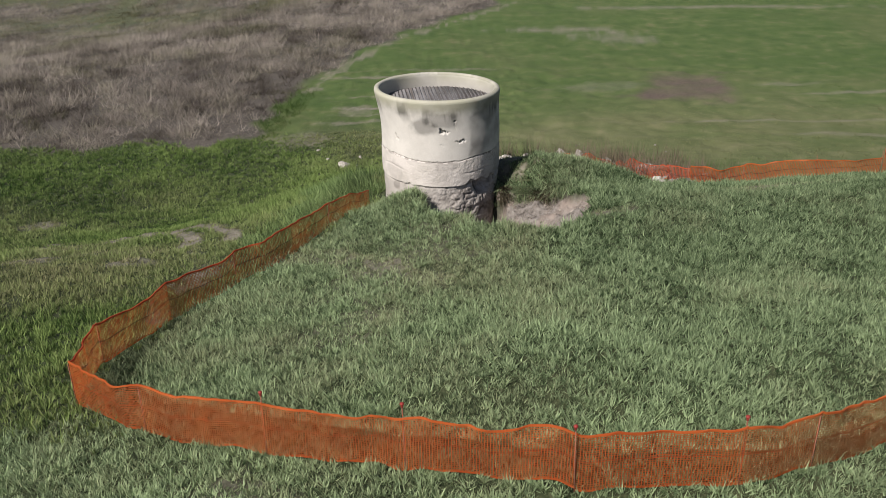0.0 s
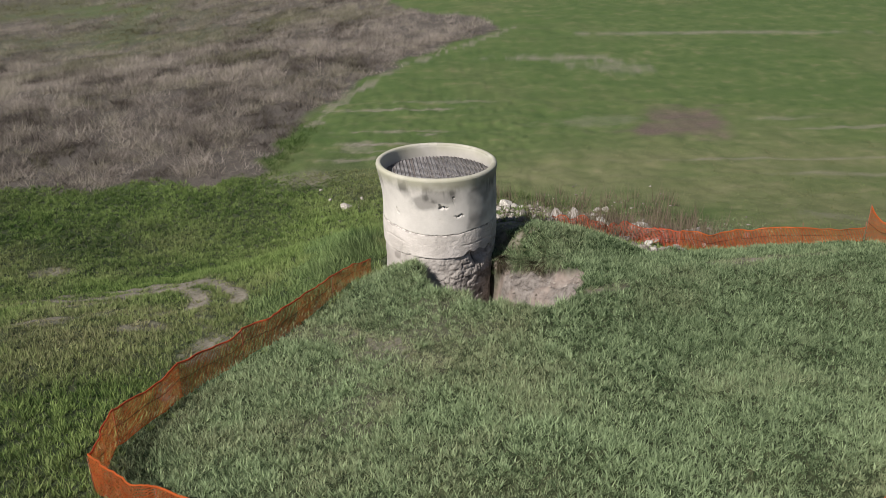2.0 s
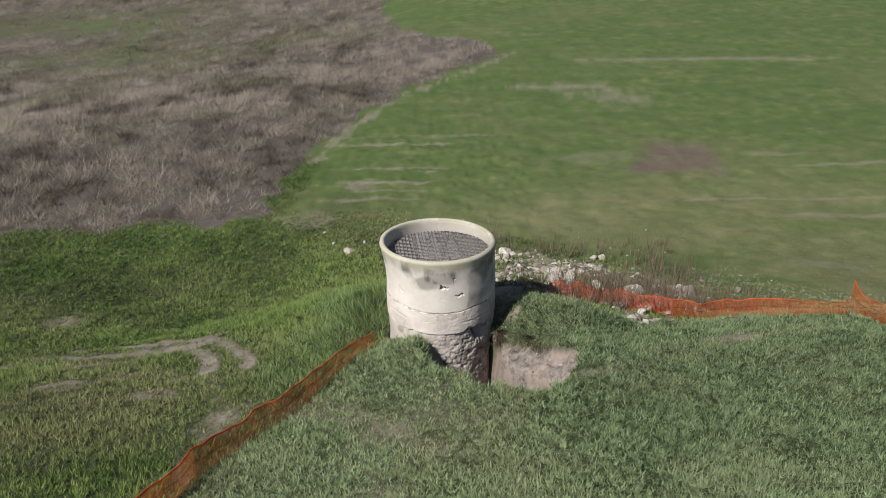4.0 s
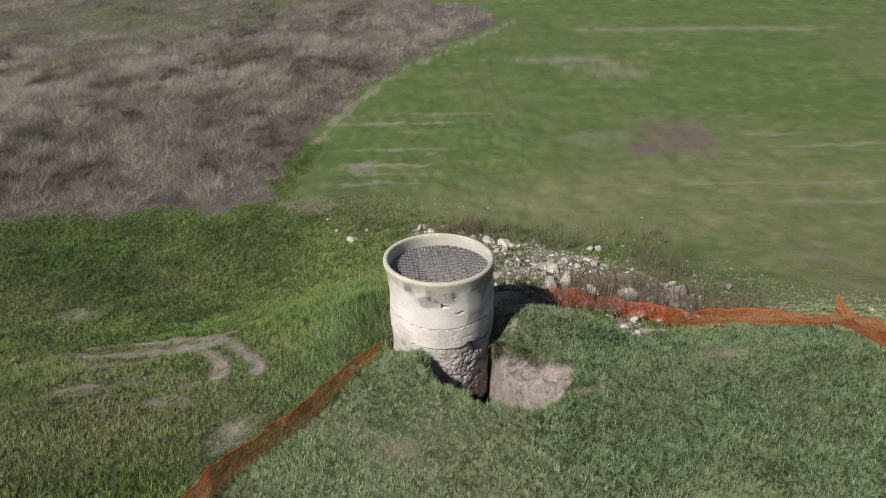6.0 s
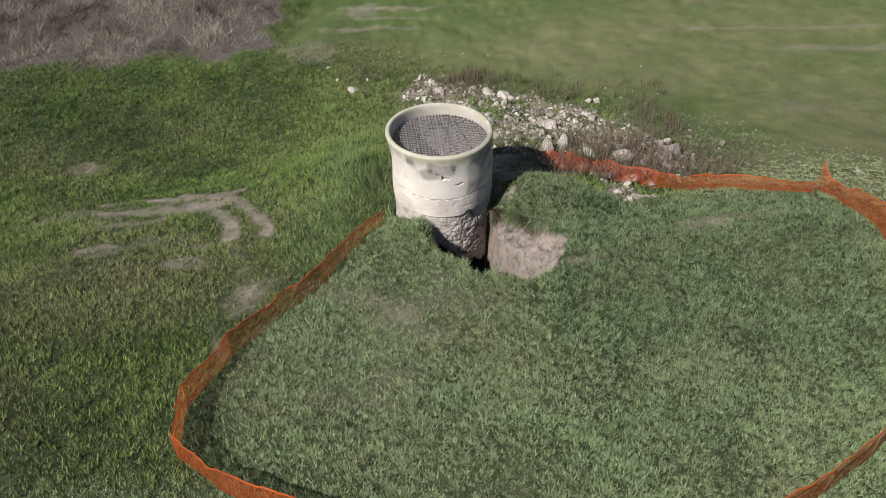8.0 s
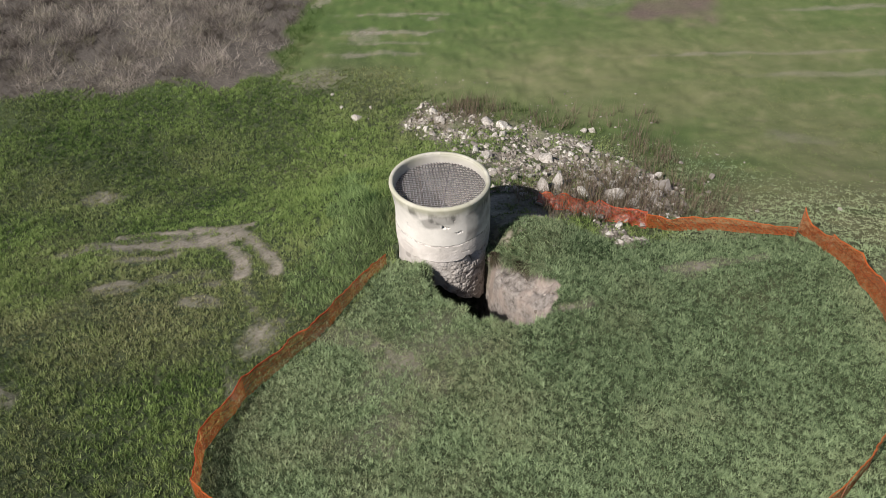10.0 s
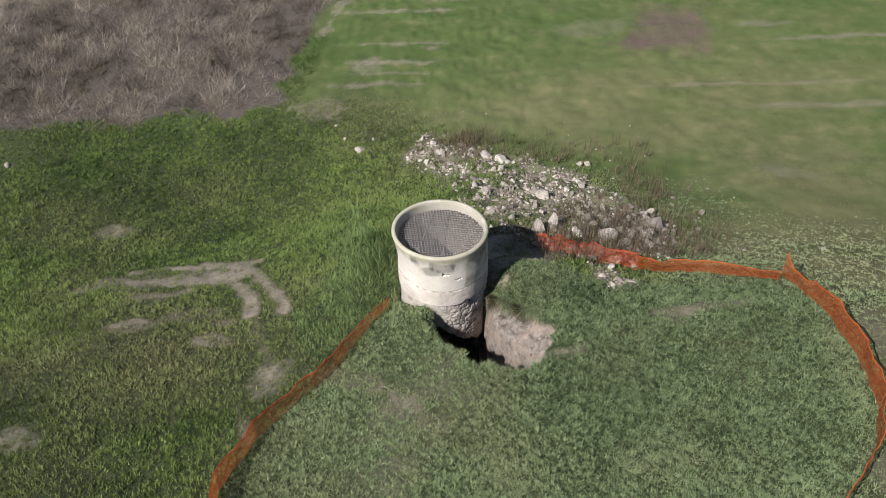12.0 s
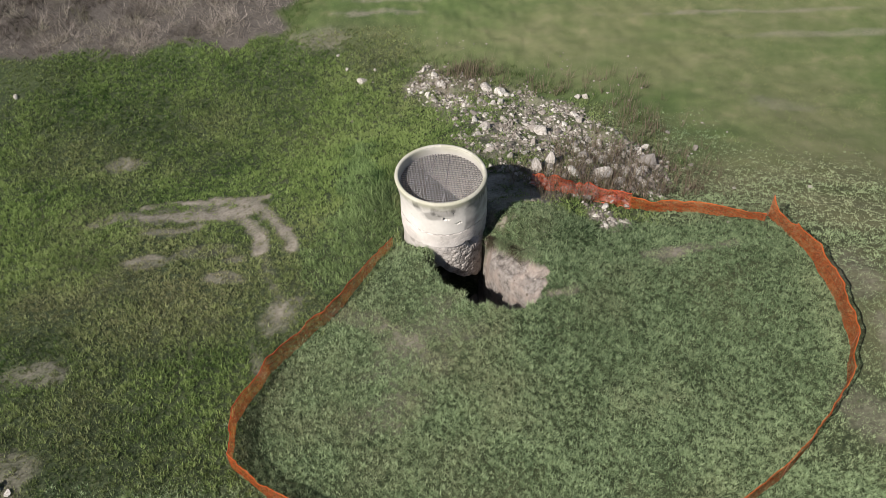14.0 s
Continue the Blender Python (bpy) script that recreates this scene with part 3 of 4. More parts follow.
for name, k, mat, tilt, tall, lift, dryness, label, category in kinds:
    blades(name, x[k], y[k], (size * tall)[k], wide[k], (tilt, way[k]), np.clip(tone[k] * (0.5 if mat is M_PLATEAU else 1.0) + lift, 0, 1), dry[k] * dryness, mat, base=base[k], label=label, category=category)


def field_chance(x, y):
    return free_of_grass(x, y) * (1 - reed_mask(x, y)) * (1 - plough_mask(x, y)) * np.where(y < 52, 1.0, 0.42) * np.maximum(far_share(x, y), step(22, 27, np.abs(x)))


x, y = scatter(-48, 48, 28, 98, 110, field_chance)
n = len(x)
patch = fbm(x * 0.6, y, 5.0, 81)
east = blob(x, y, 16, 26, 6, 8)
tone = np.clip(0.33 - 0.08 * step(36, 42, y) + 0.2 * east + 0.33 * patch + 0.12 * fbm(x * 0.25, y, 1.3, 83) + 0.2 * straw_mask(x, y) + 0.1 * step(56, 46, y) - 0.28 * step(48, 60, y) + RNG.normal(0, 0.16, n), 0, 1)
dry = np.clip(0.14 - 0.2 * east + 0.3 * straw_mask(x, y) - 0.25 * blob(x, y, -1, 62, 8, 12) + 0.5 * fbm(x * 0.3, y, 4.0, 85) + RNG.normal(0, 0.12, n) + 0.6 * bare_mask(x, y), 0, 0.85)
lush = step(1.3, 0.5, near_line([(-9.7, 47.0), (-9.2, 50.5), (-8.3, 54.5)], x, y) + 0.4 * fbm(x, y, 0.8, 87))
tone, dry = tone * (1 - 0.6 * lush), dry * (1 - lush)
size = (0.065 - 0.025 * step(48, 60, y) + 0.02 * patch + 0.4 * lush) * RNG.uniform(0.6, 1.4, n)
blades("field_grass", x, y, size, 0.026 + 0.014 * RNG.random(n), 1.0, tone, dry, M_FIELD, label="short bright green grass of the lower field")


# the bed of dry brush
def reed_chance(x, y):
    return reed_mask(x, y) * (0.35 + 0.65 * step(-0.35, 0.3, fbm(x, y, 1.7, 91)))


x, y = scatter(-95, 6, 44, 165, 7.6, lambda x, y: reed_chance(x, y) * np.where(y < 80, 1.0, 0.5) * step(-0.95, -0.8, x / (y - 4)))
x, y, out, own = tufts(x, y, 19, 0.42)
n = len(x)
d1, way1, own1 = bushes(x, y, 2.4)
d2, way2, own2 = bushes(x + 9.1, y, 0.95)
dome = np.sqrt(np.clip(1 - (d1 / 0.75) ** 2, 0, 1)) * (0.35 + 0.65 * own1)
small = np.sqrt(np.clip(1 - (d2 / 0.8) ** 2, 0, 1))
patch = fbm(x, y, 7.0, 93)
edge = step(-0.5, 3.0, inside(REEDS, x, y))
# hollow: a low gap in the brush, its shadow painted into the tone
hollow = blob(x, y, -12.1, 52.0, 1.1, 1.0)
# dome and small terms put shade between the bushes into the colour
tone = np.clip(0.19 + 0.22 * step(50, 70, y) - 0.28 * blob(x, y, -25, 54, 8, 7) + 0.2 * blob(x, y, -11.5, 49.5, 3.5, 4) + 0.25 * dome + 0.16 * small + 0.65 * (own2 - 0.5) + 0.75 * (own1 - 0.5) + 0.4 * patch + RNG.normal(0, 0.15, n) - 0.5 * hollow, 0, 1)
dry = np.clip(0.03 + 0.9 * glade_mask(x, y) + 0.3 * step(0.1, 0.7, fbm(x, y, 9.0, 95)) * step(55, 75, y) + 0.25 * step(0.75, 0.9, own2) + RNG.normal(0, 0.1, n), 0, 0.9)
size = (0.26 + 0.66 * dome + 0.24 * small) * RNG.uniform(0.45, 1.2, n) * (0.55 + 0.45 * edge) * (1 - 0.6 * glade_mask(x, y)) * (1 - 0.6 * hollow)
blades("dry_brush", x, y, size, 0.016 + 0.027 * RNG.random(n), (1.1, np.where(RNG.random(n) < 0.6, way2, out) + RNG.normal(0, 0.7, n)), tone, dry, M_REED, label="grey-brown dry brush and dead reeds in a dense bed", category="brush")


# thin brown weeds behind and among the stones
def weed_chance(x, y):
    return np.clip(0.4 * blob(x, y, 7.4, 31.0, 2.2, 1.7) + 0.7 * blob(x, y, 6.2, 28.7, 2.6, 0.8) + 0.4 * blob(x, y, 5.4, 27.2, 1.3, 0.35) + 0.6 * blob(x, y, 1.0, 41.6, 1.2, 0.7) + 0.12 * blob(x, y, 5.0, 40.2, 4.5, 1.0) + 0.14 * blob(x, y, 9.6, 36.0, 1.2, 3.0) + 0.1 * blob(x, y, 10.8, 31.0, 1.5, 2.0), 0, 1)


x, y = scatter(-4, 13, 26, 44, 50, weed_chance)
x, y, out, own = tufts(x, y, 9, 0.16)
n = len(x)
blades("dry_weeds", x, y, RNG.uniform(0.3, 1.0, n) * (0.7 + 0.7 * own), 0.015 + 0.012 * RNG.random(n), (0.28, out), np.clip(own + RNG.normal(0, 0.2, n), 0, 1), RNG.uniform(0, 0.7, n), M_WEED, label="thin brown dry weeds among the rubble", category="weeds")


# tall dark grass at the back of the rubble
def fringe_chance(x, y):
    return np.clip(1.2 * blob(x, y, 0.9, 41.7, 0.9, 0.5) + 0.5 * step(1.0, 0.2, near_line([(-1.5, 43.2), (1.5, 42.3), (4.0, 41.0), (7.0, 39.4), (9.0, 36.2), (10.6, 32.0)], x, y) + 0.9 * fbm(x, y, 1.1, 96)), 0, 1)


x, y = scatter(-4, 13, 30, 45, 9, fringe_chance)
x, y, out, own = tufts(x, y, 16, 0.14)
n = len(x)
blades("tall_grass", x, y, RNG.uniform(0.2, 0.55, n) * (0.6 + 0.6 * own), 0.014 + 0.012 * RNG.random(n), (0.35, out), np.clip(0.25 + 0.5 * (own - 0.5) + RNG.normal(0, 0.15, n), 0, 1), np.clip(RNG.normal(0.15, 0.2, n), 0, 0.8), M_MEADOW, label="tall dark grass tufts behind the rubble")


# ---- the concrete well shaft ----
RIM_Z = 3.43


def shell(name, profile, mat, parent, label, around=600, rough=None, lowest=None):
    """A turned ring: profile of (radius, height), closed round; rough(angle, z, outer) gives a radial offset and a
    darkening: stains and painted shade.
    """
    a = np.linspace(0, 2 * np.pi, around, endpoint=False)
    pr, pz = np.array([p[0] for p in profile]), np.array([p[1] for p in profile])
    A, R = np.meshgrid(a, pr)
    Zp = np.repeat(pz[:, None], around, 1)
    off, stain_shade = rough(A, Zp, R) if rough else (0, np.zeros_like(A))
    R = R + off
    drift = 0.10 * step(RIM_Z, 2.2, Zp)
    x = WELL[0] - 0.05 + drift + R * np.cos(A)
    y = WELL[1] + R * np.sin(A)
    z = Zp - 0.055 * R * np.sin(A) * step(1.6, 3.2, Zp)
    z = z + crack_wave(A) * np.exp(-np.abs(Zp - 1.8) / 0.15) 
    if lowest:
        z = np.maximum(z, lowest(arc(A, 0)))
    k = len(profile)
    i = np.arange(k * around).reshape(k, around)
    j = np.roll(i, -1, 1)
    f = np.stack([i[:-1], j[:-1], j[1:], i[1:]], -1).reshape(-1, 4)
    return part(name, mesh_of(name, np.stack([x, y, z], -1).reshape(-1, 3), f, mat, True, {"stain_shade": np.clip(stain_shade, 0, 1).ravel(), "moss": (step(2.95, 3.35, Zp) * (0.8 + 0.3 * fbm(1.6 * np.cos(A), 1.6 * np.sin(A) + Zp, 0.7, 112))).ravel()}), parent, label)


def along(points, n):
    """Points of a profile, evenly filled."""
    out = []
    for (r0, z0), (r1, z1) in zip(points, points[1:]):
        m = max(1, round(math.hypot(r1 - r0, z1 - z0) / n))
        out += [(r0 + (r1 - r0) * k / m, z0 + (z1 - z0) * k / m) for k in range(m)]
    return out + [points[-1]]


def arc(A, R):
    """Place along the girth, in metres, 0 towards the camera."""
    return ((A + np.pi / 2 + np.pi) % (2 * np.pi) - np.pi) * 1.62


def crack_wave(A):
    """How far the joint between the rings strays from level."""
    s = arc(A, 0)
    return 0.03 * vnoise(s, s * 0, 0.6, 101) + 0.018 * vnoise(s, s * 0, 0.15, 102) + 0.10 * step(0.3, 1.3, s) + 0.06 * step(-0.7, -1.4, s)


def upper_rough(A, z, R):
    s = arc(A, R)
    outer = R > 1.5775
    off = 0.006 * fbm(s, z * 0.5, 1.1, 103) + 0.001 * vnoise(s, z, 0.12, 104)
    pits = np.zeros_like(s)
    ws, wz = s + 0.035 * vnoise(s, z, 0.07, 118), z + 0.03 * vnoise(s, z, 0.06, 119)
    for cs, cz, rs, rz, depth in ((0.10, 2.60, 0.07, 0.03, 0.12), (0.05, 2.64, 0.035, 0.045, 0.2), (0.2, 2.585, 0.07, 0.014, 0.03), (0.43, 2.86, 0.045, 0.018, 0.08), (0.43, 2.76, 0.012, 0.10, 0.016), (-1.30, 2.36, 0.022, 0.05, 0.06), (-1.24, 2.30, 0.03, 0.04, 0.04), (0.52, 2.33, 0.13, 0.016, 0.05), (0.66, 2.35, 0.05, 0.02, 0.05), (0.08, 2.24, 0.08, 0.012, 0.03)):
        pits = pits + depth * np.exp(-(((ws - cs) / rs) ** 2 + ((wz - cz) / rz) ** 2) ** 2)
    off = off - np.where(outer, pits, 0)
    joint = np.exp(-((z - 1.815) / 0.02) ** 2) * step(-0.25, 0.25, fbm(s, z, 0.12, 115))
    drip = step(0.0, 0.8, fbm(s, z * 0.2, 0.28, 106, 4)) * step(2.7, 3.1, z) * step(3.36, 3.28, z) * 0.45
    stain_shade = 1.3 * drip + 0.6 * step(0.1, 0.95, np.exp(-(((s + 0.45) / 0.42) ** 2 + ((z - 2.72) / 0.22) ** 2)) * (1 + 0.7 * fbm(s, z, 0.3, 107, 4)))
    stain_shade = stain_shade + 0.5 * step(0.15, 0.7, np.exp(-(((s - 0.1) / 0.45) ** 2 + ((z - 2.9) / 0.2) ** 2)) * (1 + 0.7 * fbm(s, z, 0.25, 108, 4))) + 0.55 * step(2.9, 3.15, z + 0.12 * fbm(s, s * 0, 0.5, 116)) * step(3.42, 3.34, z) * (0.5 + 0.6 * fbm(s, z, 0.25, 109))
    # first term, s past 0.8: shade of the sun-averted side, put into the colour
    stain_shade = stain_shade + 0.62 * step(0.8, 1.0, s + 0.12 * fbm(s, z, 0.4, 114)) * (0.7 + 0.6 * fbm(s, z, 0.5, 110)) + step(0.02, 0.05, pits) * 0.6 + 0.75 * joint + 0.2 * step(-0.1, 0.6, fbm(s, z, 0.10, 117, 3)) * step(3.1, 3.35, z) + 0.28 * step(3.36, 3.41, z) * (0.6 + 0.6 * fbm(s, R, 0.35, 120))
    # inner wall: the step below the rim paints the shaft's shadow into the colour
    return off, np.where(outer, stain_shade, 0.2 * (0.5 + 0.5 * fbm(1.6 * np.cos(A), 1.6 * np.sin(A) + z, 0.4, 111)) + 0.22 * step(3.35, 3.05, z))


well = tagged(new("concrete_well"), "weathered round concrete well shaft standing on the hill's edge", "well")
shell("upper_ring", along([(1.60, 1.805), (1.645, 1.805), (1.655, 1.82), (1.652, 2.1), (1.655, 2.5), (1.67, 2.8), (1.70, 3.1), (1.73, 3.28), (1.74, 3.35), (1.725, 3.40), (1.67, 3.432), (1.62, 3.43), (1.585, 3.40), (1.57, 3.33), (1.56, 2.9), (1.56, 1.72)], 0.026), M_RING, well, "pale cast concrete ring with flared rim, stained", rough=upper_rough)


def crazed(s, z, size, seed):
    """A web of fine cracks: 1 on a crack, 0 between."""
    return np.exp(-(fbm(s, z * 1.5, size, seed, 4) / 0.07) ** 2)


def cells(s, z, size):
    """Angular stones set close together: height of the nearest one, 0 to 1, and its own number."""
    d, _, own = bushes(s + 0.03 * vnoise(s, z, 0.1, 140), z * 1.25, size)
    return np.clip((0.78 - d) / 0.3, 0, 1), own


def ring_hem(s):
    """The lower band's ragged bottom edge, broken away on the pit's side."""
    return 1.06 + 0.05 * fbm(s, s * 0, 0.5, 146, 2) + 0.035 * fbm(s, s * 0, 0.09, 148, 3) + (0.10 + 0.09 * vnoise(s, s * 0, 0.12, 147)) * step(0.55, 0.95, s) * step(2.6, 2.0, s)


def lower_rough(A, z, R):
    s = arc(A, R)
    off = 0.003 * fbm(s, z, 0.35, 121, 4) - 0.006 * step(0.1, 0.6, fbm(s, z * 1.6, 0.13, 122)) * step(-0.3, 0.5, fbm(s, z, 0.8, 126) + 0.4 * s)
    seam = 0.016 * np.exp(-((z - 1.45 - 0.1 * vnoise(s, s * 0, 0.6, 123)) / 0.015) ** 2) * step(0, 0.4, fbm(s, z, 0.5, 124))
    low = 0.022 * step(1.775, 1.80, z) * (0.4 + 0.6 * step(-0.3, 0.3, vnoise(s, s * 0, 0.3, 127)))
    # last term darkens the right side: shade painted along with the stains
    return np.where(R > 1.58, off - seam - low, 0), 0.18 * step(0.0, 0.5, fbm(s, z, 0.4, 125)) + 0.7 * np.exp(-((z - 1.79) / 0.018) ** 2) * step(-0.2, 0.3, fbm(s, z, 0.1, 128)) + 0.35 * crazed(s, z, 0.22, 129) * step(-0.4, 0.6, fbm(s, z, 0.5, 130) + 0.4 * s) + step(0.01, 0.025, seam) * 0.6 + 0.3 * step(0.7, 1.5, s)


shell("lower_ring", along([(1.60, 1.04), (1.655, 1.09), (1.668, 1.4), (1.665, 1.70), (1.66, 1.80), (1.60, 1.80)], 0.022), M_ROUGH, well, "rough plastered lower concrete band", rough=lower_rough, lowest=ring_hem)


def foot_gap(s, z):
    """The hollow under the lower band, on the pit's side."""
    return np.exp(-(((s - 1.32) / 0.32) ** 2 + ((z - 1.0) / 0.30) ** 2) ** 2)


def lining_rough(A, z, R):
    s = arc(A, R)
    return -0.35 * foot_gap(s, z) - 0.02, 0.3 + 0.2 * fbm(s, z, 0.4, 149)


def foot_rough(A, z, R):
    s = arc(A, R)
    big, own = cells(s, z, 0.17)
    small, own2 = cells(s + 3.3, z, 0.075)
    loose = step(-0.9, 0.5, s + 0.4 * fbm(s, z, 0.5, 134))
    lumps = 0.02 * fbm(s, z, 0.6, 131, 3) + loose * (0.05 * big * (0.4 + 0.6 * own) + 0.022 * small) - 0.03 * loose
    gap = foot_gap(s, z)
    seat = 0.02 * step(1.0, 1.12, z)
    joint = loose * step(0.5, 0.15, big) + 0.5 * loose * step(0.4, 0.1, small)
    return lumps - 0.30 * gap - seat, 0.32 + 0.26 * own2 * loose + 0.3 * step(0.0, 0.6, fbm(s, z, 0.3, 133)) + 0.4 * joint


def broken_hem(s):
    """The ragged lower edge of the footing, where the earth under it has gone."""
    return -0.12 - 0.72 * np.clip(s + 0.15, 0, 1.7) + 0.10 * fbm(s, s * 0, 0.45, 136, 4)


shell("footing", along([(1.55, -1.45), (1.585, -1.45), (1.60, 0.2), (1.61, 0.8), (1.62, 1.36)], 0.027), M_ROUGH, well, "crumbling rough concrete footing laid bare by the pit", rough=foot_rough, lowest=broken_hem)
shell("shaft_lining", along([(1.56, 1.8), (1.56, -1.9)], 0.1), M_ROUGH, well, "", around=200, rough=lining_rough, lowest=broken_hem)


def bar_mesh(length, r):
    bm = bmesh.new()
    bmesh.ops.create_cone(bm, segments=6, radius1=r, radius2=r, depth=length, cap_ends=True)
    bmesh.ops.rotate(bm, verts=bm.verts, matrix=Matrix.Rotation(radians(90), 3, "Y"))
    return mesh_from(bm, "bar", M_STEEL, True)


grate = tagged(new("steel_grate"), "grey steel bar mesh closing the well below its rim", "grate")
grate.location = (WELL[0], WELL[1], 3.02)
grate.rotation_euler = (-0.055, 0, radians(6))
for k in range(-14, 15):
    d = 0.107 * k
    half = math.sqrt(max(1.575 ** 2 - d * d, 0.05))
    for turn, lift in ((0, 0.0), (90, 0.014)):
        b = part("bar", bar_mesh(2 * half, 0.0125), grate)
        b.matrix_local = Matrix.Rotation(radians(turn), 4, "Z") @ Matrix.Translation((0, d, lift))
for d, turn in ((-0.15, 78), (0.62, 68)):
    b = part("crossbar", bar_mesh(2.7, 0.022), grate, "thicker crossing steel bar")
    b.matrix_local = Matrix.Rotation(radians(turn), 4, "Z") @ Matrix.Translation((0, d, -0.03))


# ---- stones ----
def rock_mesh(seed, flat=0.7, fine=2, mat=None):
    bm = bmesh.new()
    bmesh.ops.create_icosphere(bm, subdivisions=fine, radius=0.5)
    rnd = random.Random(seed)
    cuts = [(Vector([rnd.gauss(0, 1) for _ in range(3)]).normalized(), rnd.uniform(0.20, 0.36)) for _ in range(13)]
    shift = Vector((seed * 3.1, seed * 1.7, 0))
    for v in bm.verts:
        for nrm, d in cuts:
            over = v.co.dot(nrm) - d
            if over > 0:
                v.co -= nrm * over
        v.co *= 1.25 + 0.06 * noise.noise(v.co * 5 + shift)
        v.co.z *= flat
    return mesh_from(bm, "stone", mat or M_STONE)


ROCKS = [rock_mesh(s, f) for s, f in zip(range(1, 11), (0.75, 0.6, 0.85, 0.5, 0.7, 0.9, 0.65, 0.8, 0.55, 0.7))]
BLOCKS = [rock_mesh(s, f, 2, M_BLOCK) for s, f in zip(range(21, 27), (0.9, 0.8, 1.0, 0.7, 0.85, 0.95))]
ROCK_LABEL = "angular pale grey limestone rubble stone on the ground"


def stone(x, y, size, kind, turn, label=ROCK_LABEL, group="rubble stones", lift=0.0, shapes=ROCKS):
    ob = new("stone", shapes[kind % len(shapes)])
    ob.scale = (size, size * random.uniform(0.7, 1.0), size * random.uniform(0.8, 1.1))
    ob.rotation_euler = (random.uniform(-0.35, 0.35), random.uniform(-0.35, 0.35), turn)
    ob.location = (x, y, float(height(x, y)) + 0.13 * size + lift)
    return tagged(ob, label, "stone", group)


BIG = ((1.9, 35.0, 0.75, 3), (4.7, 34.4, 0.8, 5), (2.1, 31.9, 0.5, 1), (4.65, 30.3, 0.95, 2), (3.95, 29.6, 0.9, 8), (6.8, 29.6, 0.95, 0), (8.5, 29.5, 0.6, 3), (6.3, 31.3, 0.7, 4), (7.5, 29.1, 0.6, 6), (5.6, 29.2, 0.7, 7),
       (7.0, 38.9, 0.45, 3), (7.4, 38.9, 0.5, 8), (2.2, 39.7, 0.75, 1), (2.9, 39.0, 0.65, 6), (-1.2, 41.9, 0.5, 2), (-0.3, 40.6, 0.55, 0), (-0.7, 41.3, 0.45, 5), (9.4, 31.6, 0.9, 4), (8.9, 30.6, 0.6, 9), (6.2, 28.4, 0.6, 1))
for x, y, s, k in BIG:
    stone(x, y, s, k, random.uniform(0, 6), "large pale limestone block lying on the rubble heap", shapes=BLOCKS)
for x, y, s, k in ((-4.7, 41.6, 0.6, 2), (12.0, 33.4, 0.42, 0), (11.0, 35.1, 0.3, 1), (11.4, 31.7, 0.3, 3), (15.8, 28.8, 0.3, 5), (-5.6, 43.0, 0.35, 4), (-6.2, 44.3, 0.3, 7), (-4.0, 42.6, 0.3, 6), (-2.9, 27.0, 0.25, 1), (-14.6, 14.2, 0.4, 2), (-14.2, 14.0, 0.3, 3), (-24.0, 40.9, 0.45, 5), (-1.4, 31.5, 0.25, 5), (12.6, 29.0, 0.2, 1), (10.6, 29.0, 0.25, 6)):
    stone(x, y, s, k, random.uniform(0, 6), "single pale stone lying in the grass", "loose stones")
count = 0
while count < 262:
    x, y = random.uniform(-2.5, 10.2), random.uniform(24.6, 42.5)
    if rubble_mask(x, y) > 0.6 and not (y < 28 and inside(RUBBLE_SPILL, x, y) < 0):
        stone(x, y, 0.13 + 0.40 * random.random() ** 2.6, random.randrange(10), random.uniform(0, 6))
        count += 1


for k in range(46):
    x, y = random.gauss(8.0, 1.2), random.gauss(31.2, 1.3)
    if rubble_mask(x, y) > 0.4:
        stone(x, y, 0.2 + 0.3 * random.random() ** 1.6, k, random.uniform(0, 6))


def heap_of_gravel(name, x, y, size, mat, label, level=None):
    """Small broken stones, joined: each a lumpy eight-faced chip."""
    n = len(x)
    base = np.array([(1, 0, 0), (-1, 0, 0), (0, 1, 0), (0, -1, 0), (0, 0, 1), (0, 0, -1)], float)
    tri = np.array([(0, 2, 4), (2, 1, 4), (1, 3, 4), (3, 0, 4), (2, 0, 5), (1, 2, 5), (3, 1, 5), (0, 3, 5)])
    co = base[None] * RNG.uniform(0.55, 1.15, (n, 6, 1)) + RNG.normal(0, 0.18, (n, 6, 3))
    a = RNG.uniform(0, 2 * np.pi, n)
    c, s = np.cos(a)[:, None], np.sin(a)[:, None]
    co = np.stack([co[..., 0] * c - co[..., 1] * s, co[..., 0] * s + co[..., 1] * c, co[..., 2] * 0.75], -1) * size[:, None, None] * 0.5
    co += np.stack([x, y, (height(x, y) if level is None else level) + 0.1 * size], -1)[:, None]
    f = (np.arange(n)[:, None, None] * 6 + tri[None]).reshape(-1, 3)
    return tagged(new(name, mesh_of(name, co.reshape(-1, 3), f, mat)), label, "rubble", kind="stuff")


x, y = scatter(-3, 10.5, 24.4, 43, 125, lambda x, y: rubble_mask(x, y) * np.clip(blob(x, y, 8.0, 31.3, 2.4, 2.4) + 0.8 * blob(x, y, -0.6, 41.3, 1.2, 0.9) + 0.12 + 0.88 * step(-0.2, 0.4, fbm(x, y, 1.1, 141) - 0.5 * step(-0.1, 0.5, fbm(x, y, 1.2, 45))), 0, 1))
heap_of_gravel("gravel", x, y, 0.05 + 0.25 * RNG.random(len(x)) ** 2.0, M_GRAVEL, "broken grey stone chips and earth between the larger stones")
x, y = scatter(-8, 14, 24, 47, 9, lambda x, y: 0.4 * step(-7, 0, inside(RUBBLE, x, y)) * (1 - rubble_mask(x, y)) * step(-0.1, 0.5, fbm(x, y, 2.5, 143)) * (np.hypot(x - WELL[0], y - WELL[1]) > 1.9))
